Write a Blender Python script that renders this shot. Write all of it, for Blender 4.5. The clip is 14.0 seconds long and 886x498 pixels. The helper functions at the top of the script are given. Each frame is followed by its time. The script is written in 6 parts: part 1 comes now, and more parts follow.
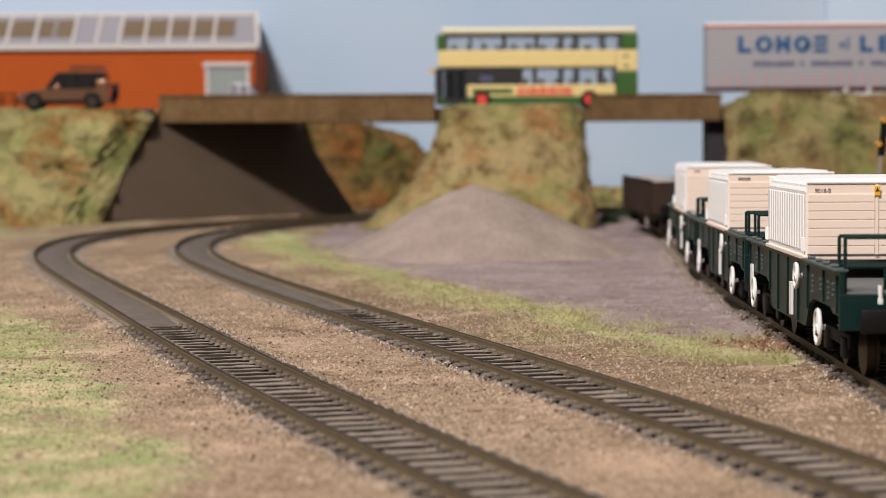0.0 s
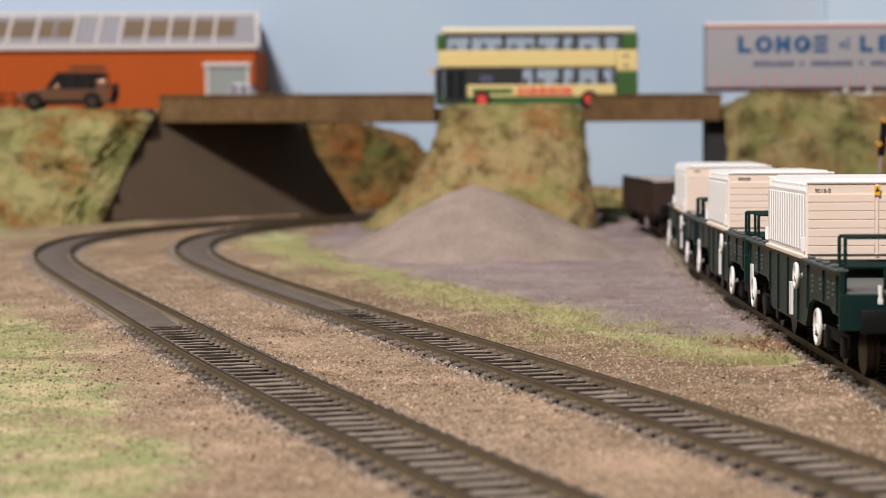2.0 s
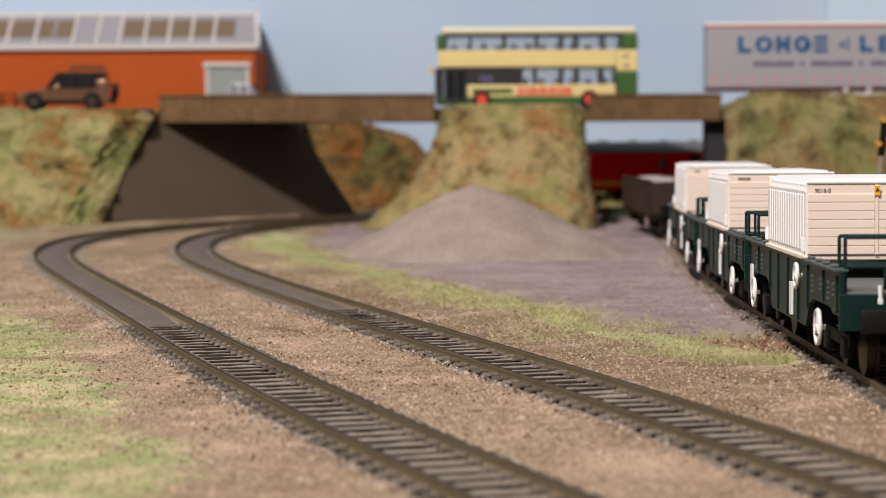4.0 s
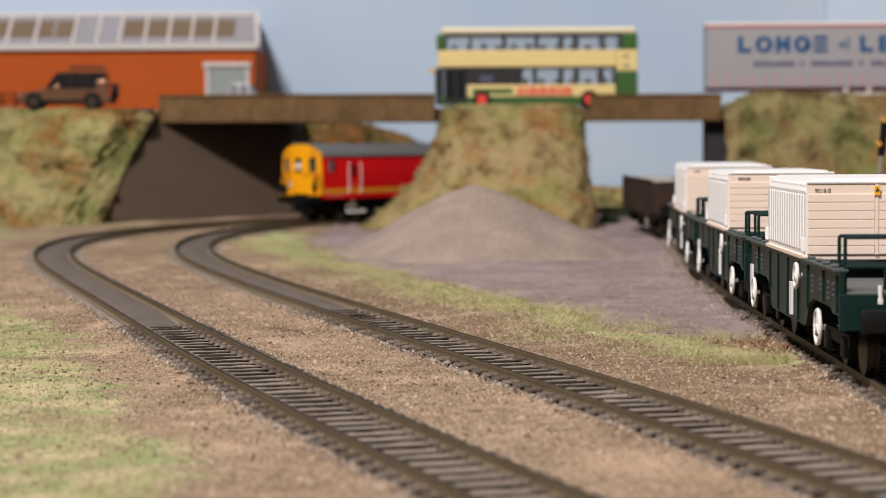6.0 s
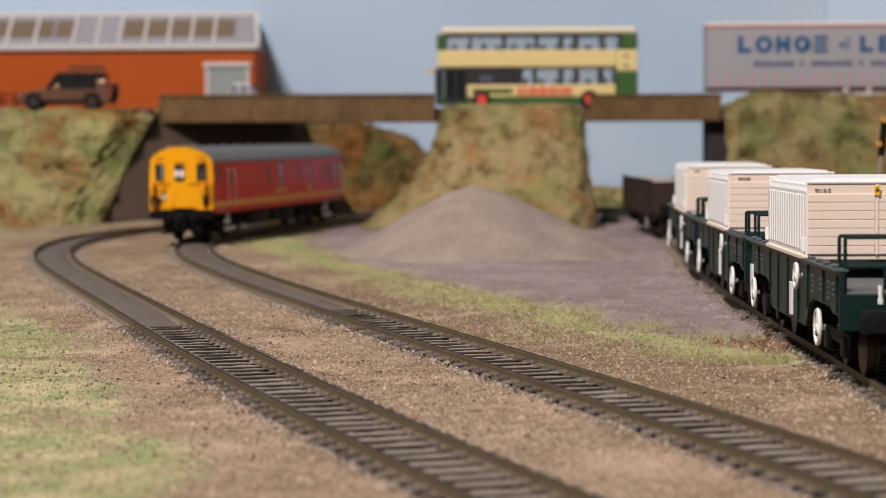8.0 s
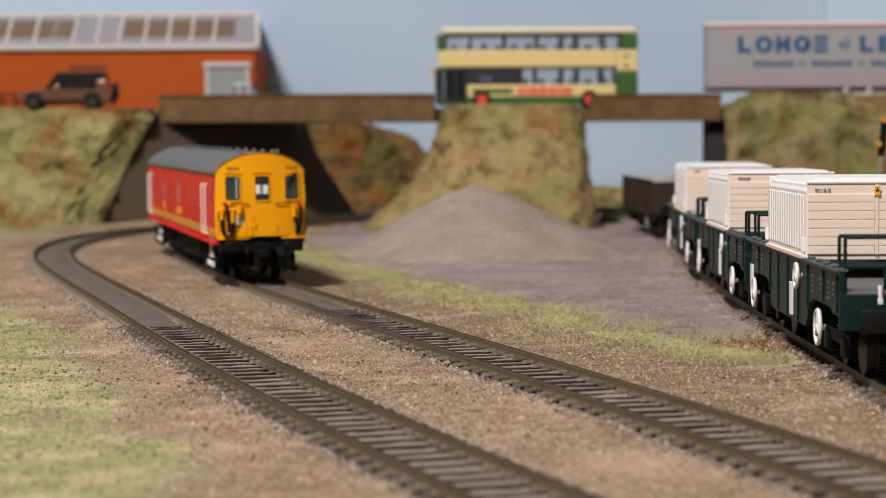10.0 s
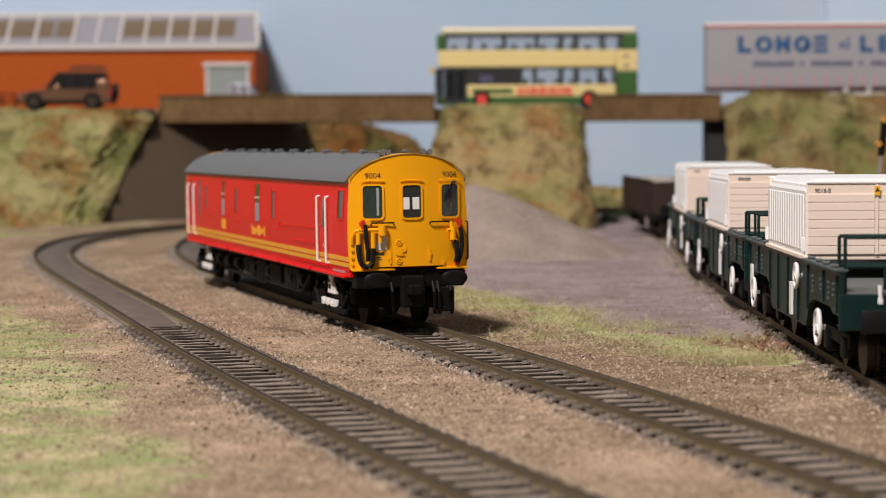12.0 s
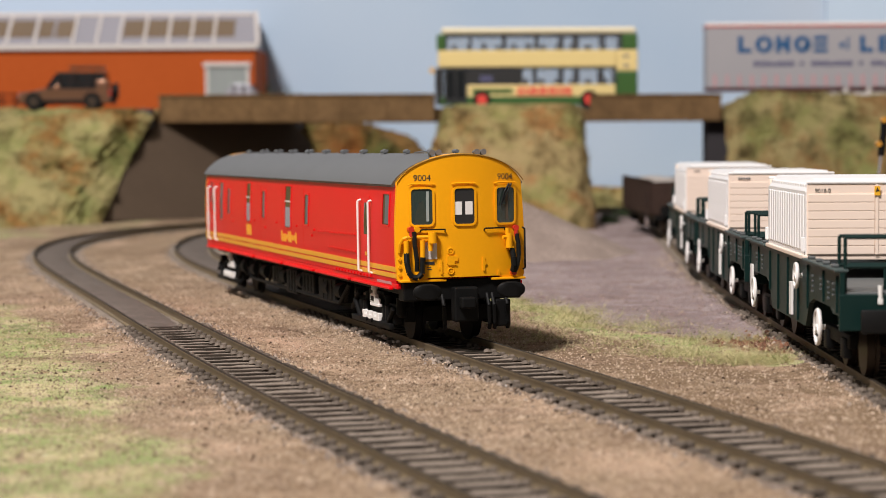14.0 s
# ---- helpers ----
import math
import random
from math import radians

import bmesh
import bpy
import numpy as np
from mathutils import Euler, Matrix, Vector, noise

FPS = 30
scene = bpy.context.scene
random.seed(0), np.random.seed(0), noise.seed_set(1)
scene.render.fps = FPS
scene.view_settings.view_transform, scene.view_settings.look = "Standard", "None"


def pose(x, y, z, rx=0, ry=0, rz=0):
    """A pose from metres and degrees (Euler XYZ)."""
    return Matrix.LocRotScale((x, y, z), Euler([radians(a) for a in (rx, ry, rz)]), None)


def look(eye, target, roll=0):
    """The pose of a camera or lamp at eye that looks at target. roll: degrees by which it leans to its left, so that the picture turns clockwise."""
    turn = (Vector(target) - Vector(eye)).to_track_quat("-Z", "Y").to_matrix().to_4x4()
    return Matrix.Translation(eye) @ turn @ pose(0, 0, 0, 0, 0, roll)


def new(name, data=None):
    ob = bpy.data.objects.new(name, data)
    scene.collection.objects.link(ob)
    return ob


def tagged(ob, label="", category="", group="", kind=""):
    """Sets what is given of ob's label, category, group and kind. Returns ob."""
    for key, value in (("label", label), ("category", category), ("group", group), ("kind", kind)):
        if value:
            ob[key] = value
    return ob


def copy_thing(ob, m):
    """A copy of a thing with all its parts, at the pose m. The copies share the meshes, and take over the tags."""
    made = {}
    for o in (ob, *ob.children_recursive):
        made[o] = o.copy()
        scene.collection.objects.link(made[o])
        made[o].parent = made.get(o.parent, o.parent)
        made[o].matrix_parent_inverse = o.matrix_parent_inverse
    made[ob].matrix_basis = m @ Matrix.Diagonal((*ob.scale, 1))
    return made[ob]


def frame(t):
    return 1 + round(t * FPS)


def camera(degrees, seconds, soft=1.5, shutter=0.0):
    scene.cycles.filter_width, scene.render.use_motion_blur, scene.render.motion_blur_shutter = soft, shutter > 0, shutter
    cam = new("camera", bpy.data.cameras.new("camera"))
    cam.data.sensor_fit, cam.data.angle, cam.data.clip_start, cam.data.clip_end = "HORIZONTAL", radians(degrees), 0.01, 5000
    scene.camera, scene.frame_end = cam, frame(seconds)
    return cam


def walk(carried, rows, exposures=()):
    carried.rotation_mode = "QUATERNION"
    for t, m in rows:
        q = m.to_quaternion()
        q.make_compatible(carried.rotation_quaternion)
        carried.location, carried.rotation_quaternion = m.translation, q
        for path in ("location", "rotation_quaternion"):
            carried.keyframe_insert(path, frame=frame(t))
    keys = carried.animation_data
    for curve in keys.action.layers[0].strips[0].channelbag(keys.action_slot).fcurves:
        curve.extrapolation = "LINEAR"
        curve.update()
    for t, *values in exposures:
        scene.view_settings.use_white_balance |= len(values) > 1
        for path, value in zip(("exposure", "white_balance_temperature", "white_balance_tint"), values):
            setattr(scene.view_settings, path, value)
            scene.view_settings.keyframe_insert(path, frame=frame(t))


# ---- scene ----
cam = camera(22.67, 14.0, soft=0.8)
eye = (0.0, 0.0, 0.05413)
here = look(eye, (0.0, 1.0, 0.05413 - math.tan(0.0511)), -0.26)
walk(cam, [(0.0, here), (14.0, here)], exposures=((0.0, -0.05), (3.2, -0.05), (6.5, -0.10), (8.0, -0.20), (11.0, -0.22), (12.5, -0.12), (14.0, 0.0)))
cam.data.dof.use_dof = True
cam.data.dof.focus_distance = 0.585
cam.data.dof.aperture_fstop = 30.0

# ---- light: soft room light and one lamp panel above the front of the layout ----
world = bpy.data.worlds.new("room_light")
scene.world = world
world.use_nodes = True
world.node_tree.nodes["Background"].inputs[0].default_value = (1.0, 0.95, 0.9, 1)
world.node_tree.nodes["Background"].inputs[1].default_value = 0.20
lamp = new("layout_lamp", bpy.data.lights.new("layout_lamp", "AREA"))
lamp.data.shape, lamp.data.size, lamp.data.size_y, lamp.data.energy = "RECTANGLE", 0.40, 0.30, 121.0
lamp.data.color = (1.0, 0.928, 0.905)
lamp.matrix_world = look((-0.85, -0.75, 2.2), (0.0, 1.0, 0.0))

MM = 0.001
rnd = random.Random(7)


# ---- materials ----
def material(name, base, rough=0.6, metal=0.0, second=None, grain=900.0, blotch=60.0, bump=0.2, depth=0.0003, amount=0.5, spec=0.5, island=0.0, random_object=0.0):
    m = bpy.data.materials.new(name)
    m.use_nodes = True
    n, l = m.node_tree.nodes, m.node_tree.links
    b = n["Principled BSDF"]
    b.inputs["Roughness"].default_value, b.inputs["Metallic"].default_value = rough, metal
    b.inputs["Specular IOR Level"].default_value = min(spec, 0.1) if rough >= 0.7 else spec
    co = n.new("ShaderNodeTexCoord")
    big, small = n.new("ShaderNodeTexNoise"), n.new("ShaderNodeTexNoise")
    big.inputs["Scale"].default_value, big.inputs["Detail"].default_value = blotch, 4
    small.inputs["Scale"].default_value, small.inputs["Detail"].default_value = grain, 3
    l.new(co.outputs["Object"], big.inputs["Vector"])
    l.new(co.outputs["Object"], small.inputs["Vector"])
    add = n.new("ShaderNodeMath")
    add.operation = "ADD"
    l.new(big.outputs["Fac"], add.inputs[0])
    l.new(small.outputs["Fac"], add.inputs[1])
    last = add
    for weight, kind, out in ((island, "ShaderNodeNewGeometry", "Random Per Island"), (random_object, "ShaderNodeObjectInfo", "Random")):
        if weight:
            src, mad = n.new(kind), n.new("ShaderNodeMath")
            mad.operation = "MULTIPLY_ADD"
            l.new(src.outputs[out], mad.inputs[0])
            mad.inputs[1].default_value = weight
            l.new(last.outputs[0], mad.inputs[2])
            last = mad
    ramp = n.new("ShaderNodeMapRange")
    extra = (island + random_object) / 2
    ramp.inputs["From Min"].default_value, ramp.inputs["From Max"].default_value = 0.7 + extra - 0.35, 1.3 + extra + 0.35
    l.new(last.outputs[0], ramp.inputs["Value"])
    mix = n.new("ShaderNodeMix")
    mix.data_type = "RGBA"
    if second is None:
        second = tuple(c * (1 - 0.45 * amount) for c in base)
        base = tuple(min(1, c * (1 + 0.15 * amount)) for c in base)
    mix.inputs["A"].default_value, mix.inputs["B"].default_value = (*second, 1), (*base, 1)
    l.new(ramp.outputs[0], mix.inputs["Factor"])
    l.new(mix.outputs["Result"], b.inputs["Base Color"])
    if bump:
        bp = n.new("ShaderNodeBump")
        bp.inputs["Strength"].default_value, bp.inputs["Distance"].default_value = bump, depth
        l.new(small.outputs["Fac"], bp.inputs["Height"])
        l.new(bp.outputs["Normal"], b.inputs["Normal"])
    return m


def glass(name, tint, see=0.5, rough=0.05):
    m = bpy.data.materials.new(name)
    m.use_nodes = True
    n, l = m.node_tree.nodes, m.node_tree.links
    b = n["Principled BSDF"]
    b.inputs["Base Color"].default_value = (*tint, 1)
    b.inputs["Roughness"].default_value = rough
    clear, mix = n.new("ShaderNodeBsdfTransparent"), n.new("ShaderNodeMixShader")
    mix.inputs[0].default_value = see
    l.new(b.outputs[0], mix.inputs[1])
    l.new(clear.outputs[0], mix.inputs[2])
    l.new(mix.outputs[0], n["Material Output"].inputs[0])
    return m


RED = material("crimson_paint", (0.72, 0.006, 0.010), 0.36, amount=0.12, bump=0.03, spec=0.14)
YELLOW = material("warning_yellow_paint", (0.86, 0.37, 0.006), 0.38, amount=0.12, bump=0.03, spec=0.14)
GOLD = material("gold_lining", (0.85, 0.41, 0.025), 0.4, amount=0.1, bump=0)
ROOF = material("roof_grey", (0.125, 0.13, 0.135), 0.6, amount=0.3, bump=0.1)
RIM = material("shaded_yellow_rim", (0.30, 0.16, 0.02), 0.5, amount=0.2, bump=0)
BLACK = material("underframe_black", (0.005, 0.005, 0.005), 0.6, amount=0.4, bump=0.1, spec=0.14)
RUBBER = material("black_rubber", (0.007, 0.007, 0.007), 0.5, amount=0.2, bump=0, spec=0.2)
WHITE = material("white_plastic", (0.80, 0.78, 0.75), 0.4, amount=0.1, bump=0)
DARKGLASS = glass("dark_glass", (0.012, 0.014, 0.015), 0.12)
CABGLASS = glass("green_tint_glass", (0.03, 0.045, 0.038), 0.1)
STEEL = material("worn_steel", (0.35, 0.33, 0.31), 0.35, 0.9, amount=0.4)
RAIL = material("rusty_rail", (0.235, 0.18, 0.105), 0.6, 0.1, second=(0.13, 0.097, 0.058), amount=0.5, blotch=120)
RAILTOP = material("dark_rail_head", (0.036, 0.028, 0.021), 0.75, 0.0, amount=0.5, spec=0.1)
SLEEPER = material("dark_sleeper", (0.062, 0.049, 0.038), 0.9, second=(0.016, 0.0125, 0.0098), grain=1800, blotch=150, bump=0.6, random_object=0.6)
DUST = material("dusty_chair", (0.20, 0.165, 0.135), 0.9, second=(0.06, 0.048, 0.038), grain=900, blotch=160, bump=0.6, random_object=0.8)
BALLAST = material("track_bed_grime", (0.34, 0.283, 0.232), 0.9, second=(0.14, 0.113, 0.09), grain=1100, blotch=140, bump=0.8, depth=0.0006)
INFILL = material("filled_track_bed", (0.20, 0.165, 0.14), 0.75, second=(0.065, 0.052, 0.043), grain=420, blotch=110, bump=1.0, depth=0.0006)
SAND = material("grey_sand", (0.44, 0.352, 0.30), 0.95, second=(0.18, 0.138, 0.116), grain=520, blotch=60, bump=1.0, depth=0.0012)
GRAIN = material("loose_grains", (0.60, 0.47, 0.35), 0.9, second=(0.17, 0.115, 0.078), grain=300, bump=0, island=2.2)
BLADE = material("static_grass", (0.62, 0.54, 0.30), 0.8, second=(0.20, 0.235, 0.08), grain=100, bump=0, island=2.2)


def foliage(name, straw, green, rust, dark, bump=1.0):
    """Matted scenic foliage: patches of straw, moss and rust, the shade of hollows painted as dark noise."""
    m = bpy.data.materials.new(name)
    m.use_nodes = True
    n, l = m.node_tree.nodes, m.node_tree.links
    b = n["Principled BSDF"]
    b.inputs["Roughness"].default_value, b.inputs["Specular IOR Level"].default_value = 0.95, 0.2
    co = n.new("ShaderNodeTexCoord")
    last = None
    for k, (scale, lo, hi, colour) in enumerate(((20, 0.45, 0.60, green), (26, 0.50, 0.64, rust), (66, 0.49, 0.70, dark), (190, 0.54, 0.8, straw))):
        t, r, x, move = n.new("ShaderNodeTexNoise"), n.new("ShaderNodeMapRange"), n.new("ShaderNodeMix"), n.new("ShaderNodeMapping")
        move.inputs["Location"].default_value = (0.3 * k, 1.7 * k, 0.9 * k)
        l.new(co.outputs["Object"], move.inputs["Vector"])
        l.new(move.outputs[0], t.inputs["Vector"])
        t.inputs["Scale"].default_value, t.inputs["Detail"].default_value, t.inputs["Roughness"].default_value = scale, 4, 0.65
        r.inputs["From Min"].default_value, r.inputs["From Max"].default_value = lo, hi
        l.new(t.outputs["Fac"], r.inputs["Value"])
        x.data_type = "RGBA"
        l.new(r.outputs[0], x.inputs["Factor"])
        x.inputs["B"].default_value = (*colour, 1)
        if last is None:
            x.inputs["A"].default_value = (*straw, 1)
        else:
            l.new(last.outputs["Result"], x.inputs["A"])
        last = x
    hue, geo, rng = n.new("ShaderNodeHueSaturation"), n.new("ShaderNodeNewGeometry"), n.new("ShaderNodeMapRange")
    rng.inputs["To Min"].default_value, rng.inputs["To Max"].default_value = 0.82, 1.12
    l.new(geo.outputs["Random Per Island"], rng.inputs["Value"])
    l.new(rng.outputs[0], hue.inputs["Value"])
    l.new(last.outputs["Result"], hue.inputs["Color"])
    l.new(hue.outputs[0], b.inputs["Base Color"])
    t, bp = n.new("ShaderNodeTexNoise"), n.new("ShaderNodeBump")
    t.inputs["Scale"].default_value, t.inputs["Detail"].default_value = 260, 4
    l.new(co.outputs["Object"], t.inputs["Vector"])
    bp.inputs["Strength"].default_value, bp.inputs["Distance"].default_value = bump, 0.002
    l.new(t.outputs["Fac"], bp.inputs["Height"])
    l.new(bp.outputs["Normal"], b.inputs["Normal"])
    return m


BUSH = foliage("foliage_mat", (0.345, 0.295, 0.13), (0.24, 0.255, 0.088), (0.28, 0.14, 0.042), (0.085, 0.075, 0.022))
CLUMP = foliage("foliage_clumps", (0.40, 0.345, 0.165), (0.27, 0.285, 0.10), (0.30, 0.15, 0.047), (0.10, 0.082, 0.025))
GOLDEN = foliage("golden_foliage", (0.31, 0.235, 0.11), (0.215, 0.20, 0.07), (0.26, 0.13, 0.047), (0.08, 0.053, 0.018))
# russet bank colours, darkened to hold the shade under the bridge
RUSSET = foliage("russet_in_bridge_shade", (0.24, 0.135, 0.045), (0.12, 0.12, 0.035), (0.23, 0.085, 0.022), (0.035, 0.028, 0.01))

OLIVE = foliage("olive_foliage", (0.30, 0.245, 0.11), (0.20, 0.20, 0.068), (0.22, 0.115, 0.045), (0.06, 0.05, 0.017))
CONCRETE = material("stained_bridge_card", (0.26, 0.16, 0.075), 0.85, second=(0.055, 0.032, 0.015), grain=420, blotch=70, bump=0.5)
SLOPE = material("brown_slope_card", (0.128, 0.092, 0.064), 0.9, second=(0.078, 0.055, 0.038), grain=500, blotch=25, bump=0.4)
PILLAR = material("dark_pillar_paint", (0.045, 0.042, 0.045), 0.8, amount=0.4)
TARMAC = material("road_grey", (0.07, 0.07, 0.072), 0.9, amount=0.4)
BRICK = material("orange_brick_print", (0.50, 0.105, 0.022), 0.8, second=(0.38, 0.07, 0.013), grain=300, blotch=14, bump=0.2)
MORTAR = material("mortar", (0.50, 0.25, 0.13), 0.9)
TRIM = material("white_trim", (0.62, 0.57, 0.53), 0.6, amount=0.15)
SHEETROOF = material("grey_sheet_roof", (0.30, 0.29, 0.32), 0.6, amount=0.25, blotch=20)
ROOFLIGHT = material("brown_rooflight", (0.18, 0.122, 0.07), 0.3, amount=0.4, blotch=30)
DOORGREY = material("grey_green_door", (0.30, 0.33, 0.31), 0.5, amount=0.2)
BRONZE = material("bronze_car_paint", (0.26, 0.135, 0.085), 0.28, 0.75, amount=0.2, bump=0)
SILVER = material("silver_car_paint", (0.62, 0.65, 0.70), 0.25, 0.15, amount=0.2, bump=0)
CREAM = material("cream_bus_paint", (0.80, 0.63, 0.27), 0.35, amount=0.1, bump=0)
ROOFCREAM = material("pale_bus_roof", (0.80, 0.72, 0.50), 0.4, amount=0.1, bump=0)
BUSGREEN = material("bus_green", (0.045, 0.12, 0.025), 0.4, amount=0.2, bump=0)
BUSRED = material("bus_red", (0.75, 0.07, 0.05), 0.4, amount=0.1, bump=0)
SALMON = material("faded_red_lettering", (0.80, 0.16, 0.09), 0.5, amount=0.2, bump=0)
PANE = glass("clear_pane", (0.30, 0.32, 0.36), 0.88)
CURTAIN = material("grey_curtain_side", (0.345, 0.335, 0.35), 0.55, amount=0.12, bump=0.1)
BLUE = material("blue_lettering", (0.010, 0.082, 0.21), 0.5, amount=0.1, bump=0)
NAVY = material("faded_navy_lettering", (0.09, 0.09, 0.17), 0.5, amount=0.1, bump=0)
TRAILRED = material("trailer_red", (0.55, 0.07, 0.06), 0.5, amount=0.2, bump=0)
WAGONGREEN = material("dark_green_wagon", (0.0045, 0.021, 0.0185), 0.45, amount=0.3, bump=0.05, spec=0.22)
FLANGE = material("paler_green_flange", (0.05, 0.075, 0.072), 0.5, amount=0.6, blotch=90)
WAGONGREY = material("wagon_deck_grey", (0.10, 0.108, 0.108), 0.6, amount=0.3)
FLASK = material("cream_flask_cover", (0.84, 0.69, 0.58), 0.45, amount=0.08, bump=0.02, blotch=40)
FLASKWHITE = material("white_flask_side", (0.80, 0.79, 0.78), 0.45, amount=0.08, bump=0.02)
PRINT = material("black_print", (0.02, 0.02, 0.02), 0.5, amount=0.1, bump=0)
SIGNYELLOW = material("sign_yellow", (0.8, 0.42, 0.02), 0.5, amount=0.1, bump=0)
RUSTBROWN = material("brown_open_wagon", (0.062, 0.037, 0.028), 0.75, second=(0.026, 0.017, 0.014), amount=0.5, blotch=50)
SPOIL = material("pale_spoil_load", (0.45, 0.41, 0.37), 0.95, amount=0.6, grain=900, bump=0.8)
PLANTYELLOW = material("plant_yellow", (0.55, 0.26, 0.03), 0.4, amount=0.4)
STRAP = material("faded_pink_strap", (0.55, 0.27, 0.28), 0.6, amount=0.2, bump=0)
CHROME = material("bright_piston", (0.8, 0.8, 0.8), 0.2, 0.9, amount=0.1, bump=0)
LAMPRED = material("red_lamp", (0.55, 0.03, 0.015), 0.3, amount=0.1, bump=0)
WHEELSTEEL = material("wheel_steel", (0.055, 0.037, 0.025), 0.5, 0.5, amount=0.4)


# ---- mesh helpers, in millimetres ----
def part(name, bm, mat, parent=None, label="", smooth=False, at=None):
    me = bpy.data.meshes.new(name)
    bmesh.ops.scale(bm, vec=(MM, MM, MM), verts=bm.verts)
    bmesh.ops.recalc_face_normals(bm, faces=bm.faces)
    if smooth:
        for f in bm.faces:
            f.smooth = True
    bm.to_mesh(me)
    bm.free()
    for one in (mat if isinstance(mat, (list, tuple)) else [mat]):
        me.materials.append(one)
    if smooth:
        me.set_sharp_from_angle(angle=radians(40))
    ob = new(name, me)
    ob.parent = parent
    if at is not None:
        ob.matrix_basis = at
    if label:
        ob["label"] = label
    return ob


def thing(name, at, label, category, group="", kind=""):
    ob = new(name)
    ob.empty_display_size = 0.01
    ob.matrix_basis = at
    return tagged(ob, label, category, group, kind)


def mm(x, y, z, rx=0, ry=0, rz=0):
    return pose(x * MM, y * MM, z * MM, rx, ry, rz)


def box(bm, x0, x1, y0, y1, z0, z1, bevel=0.0, m=None):
    made = bmesh.ops.create_cube(bm, size=1.0)["verts"]
    c = Vector(((x0 + x1) / 2, (y0 + y1) / 2, (z0 + z1) / 2))
    for v in made:
        v.co = Vector((v.co.x * (x1 - x0), v.co.y * (y1 - y0), v.co.z * (z1 - z0))) + c
    if bevel:
        edges = list({e for v in made for e in v.link_edges})
        got = bmesh.ops.bevel(bm, geom=edges, offset=bevel, segments=2, profile=0.5, affect="EDGES")
        made = list({v for f in got["faces"] for v in f.verts} | {v for v in made if v.is_valid})
    if m is not None:
        bmesh.ops.transform(bm, matrix=m, verts=[v for v in made if v.is_valid])
    return bm


def boxed(*a, **k):
    return box(bmesh.new(), *a, **k)


def rod(bm, p, q, r, seg=10, r2=None):
    p, q = Vector(p), Vector(q)
    d = q - p
    m = Matrix.Translation((p + q) / 2) @ d.to_track_quat("Z", "Y").to_matrix().to_4x4()
    bmesh.ops.create_cone(bm, cap_ends=True, segments=seg, radius1=r, radius2=r if r2 is None else r2, depth=d.length, matrix=m)
    return bm


def bar(bm, points, r, seg=8):
    for p, q in zip(points, points[1:]):
        rod(bm, p, q, r, seg)
    return bm


def ring(bm, centre, axis, r, tube, seg=20, sides=6):
    axis = Vector(axis).normalized()
    q = axis.to_track_quat("Z", "Y").to_matrix()
    rows = []
    for i in range(seg):
        a = 2 * math.pi * i / seg
        out = q @ Vector((math.cos(a), math.sin(a), 0))
        rows.append([bm.verts.new(Vector(centre) + out * (r + tube * math.cos(2 * math.pi * j / sides)) + axis * tube * math.sin(2 * math.pi * j / sides)) for j in range(sides)])
    for i in range(seg):
        for j in range(sides):
            bm.faces.new((rows[i][j], rows[(i + 1) % seg][j], rows[(i + 1) % seg][(j + 1) % sides], rows[i][(j + 1) % sides]))
    return bm


def loft(bm, rings, closed=True, caps=True):
    rows = [[bm.verts.new(p) for p in r] for r in rings]
    n = len(rows[0])
    for a, b in zip(rows, rows[1:]):
        for j in range(n if closed else n - 1):
            bm.faces.new((a[j], a[(j + 1) % n], b[(j + 1) % n], b[j]))
    if caps and closed:
        bm.faces.new(rows[0])
        bm.faces.new(rows[-1])
    return bm


def letters(name, text, size, at, mat, parent, depth=0.04, align="CENTER"):
    cu = bpy.data.curves.new(name, "FONT")
    cu.body, cu.size, cu.align_x, cu.extrude = text, size * MM, align, depth * MM
    cu.materials.append(mat)
    ob = new(name, cu)
    dep = bpy.context.evaluated_depsgraph_get()
    me = bpy.data.meshes.new_from_object(ob.evaluated_get(dep))
    bpy.data.objects.remove(ob)
    ob = new(name, me)
    ob.parent, ob.matrix_basis = parent, at
    return ob


def rough(x, y, z=0.0, s=1.0):
    return noise.noise(Vector((x * s, y * s, z * s)))


def rise(y):
    """The board sags behind the front bend and climbs a little towards the back."""
    return 1.1 * max(0.0, min(1.0, (y - 850.0) / 350.0)) - 1.4 * max(0.0, min(1.0, (y - 560.0) / 280.0))


# ---- the two running lines: headings along each, every 100 mm ----
LINE_IN = (93.1, 250.0, (0.24, 0.2556, 0.2713, 0.2797, 0.2793, 0.2764, 0.2721, 0.2483, 0.18, 0.062, -0.0957, -0.284, -0.488, -0.70, -0.918, -1.139, -1.36, -1.55, -1.57, -1.57, -1.57, -1.57, -1.57, -1.57, -1.57))
LINE_OUT = (40.5, 250.0, (0.333, 0.316, 0.2985, 0.281, 0.2674, 0.2663, 0.2753, 0.264, 0.197, 0.06, -0.1266, -0.334, -0.536, -0.717, -0.882, -1.04, -1.2, -1.357, -1.5, -1.57, -1.57))


def trace(line):
    x, y, turns = line
    pts = []
    n = (len(turns) - 1) * 50
    for i in range(n + 1):
        a = float(np.interp(i * 2.0, [100.0 * k for k in range(len(turns))], turns))
        sag = 1.0 + 1.4 * max(0.0, min(1.0, (y - 560.0) / 280.0)) / 54.13
        pts.append((x * sag, y * sag, a))
        x, y = x - math.sin(a) * 2.0, y + math.cos(a) * 2.0
    return pts


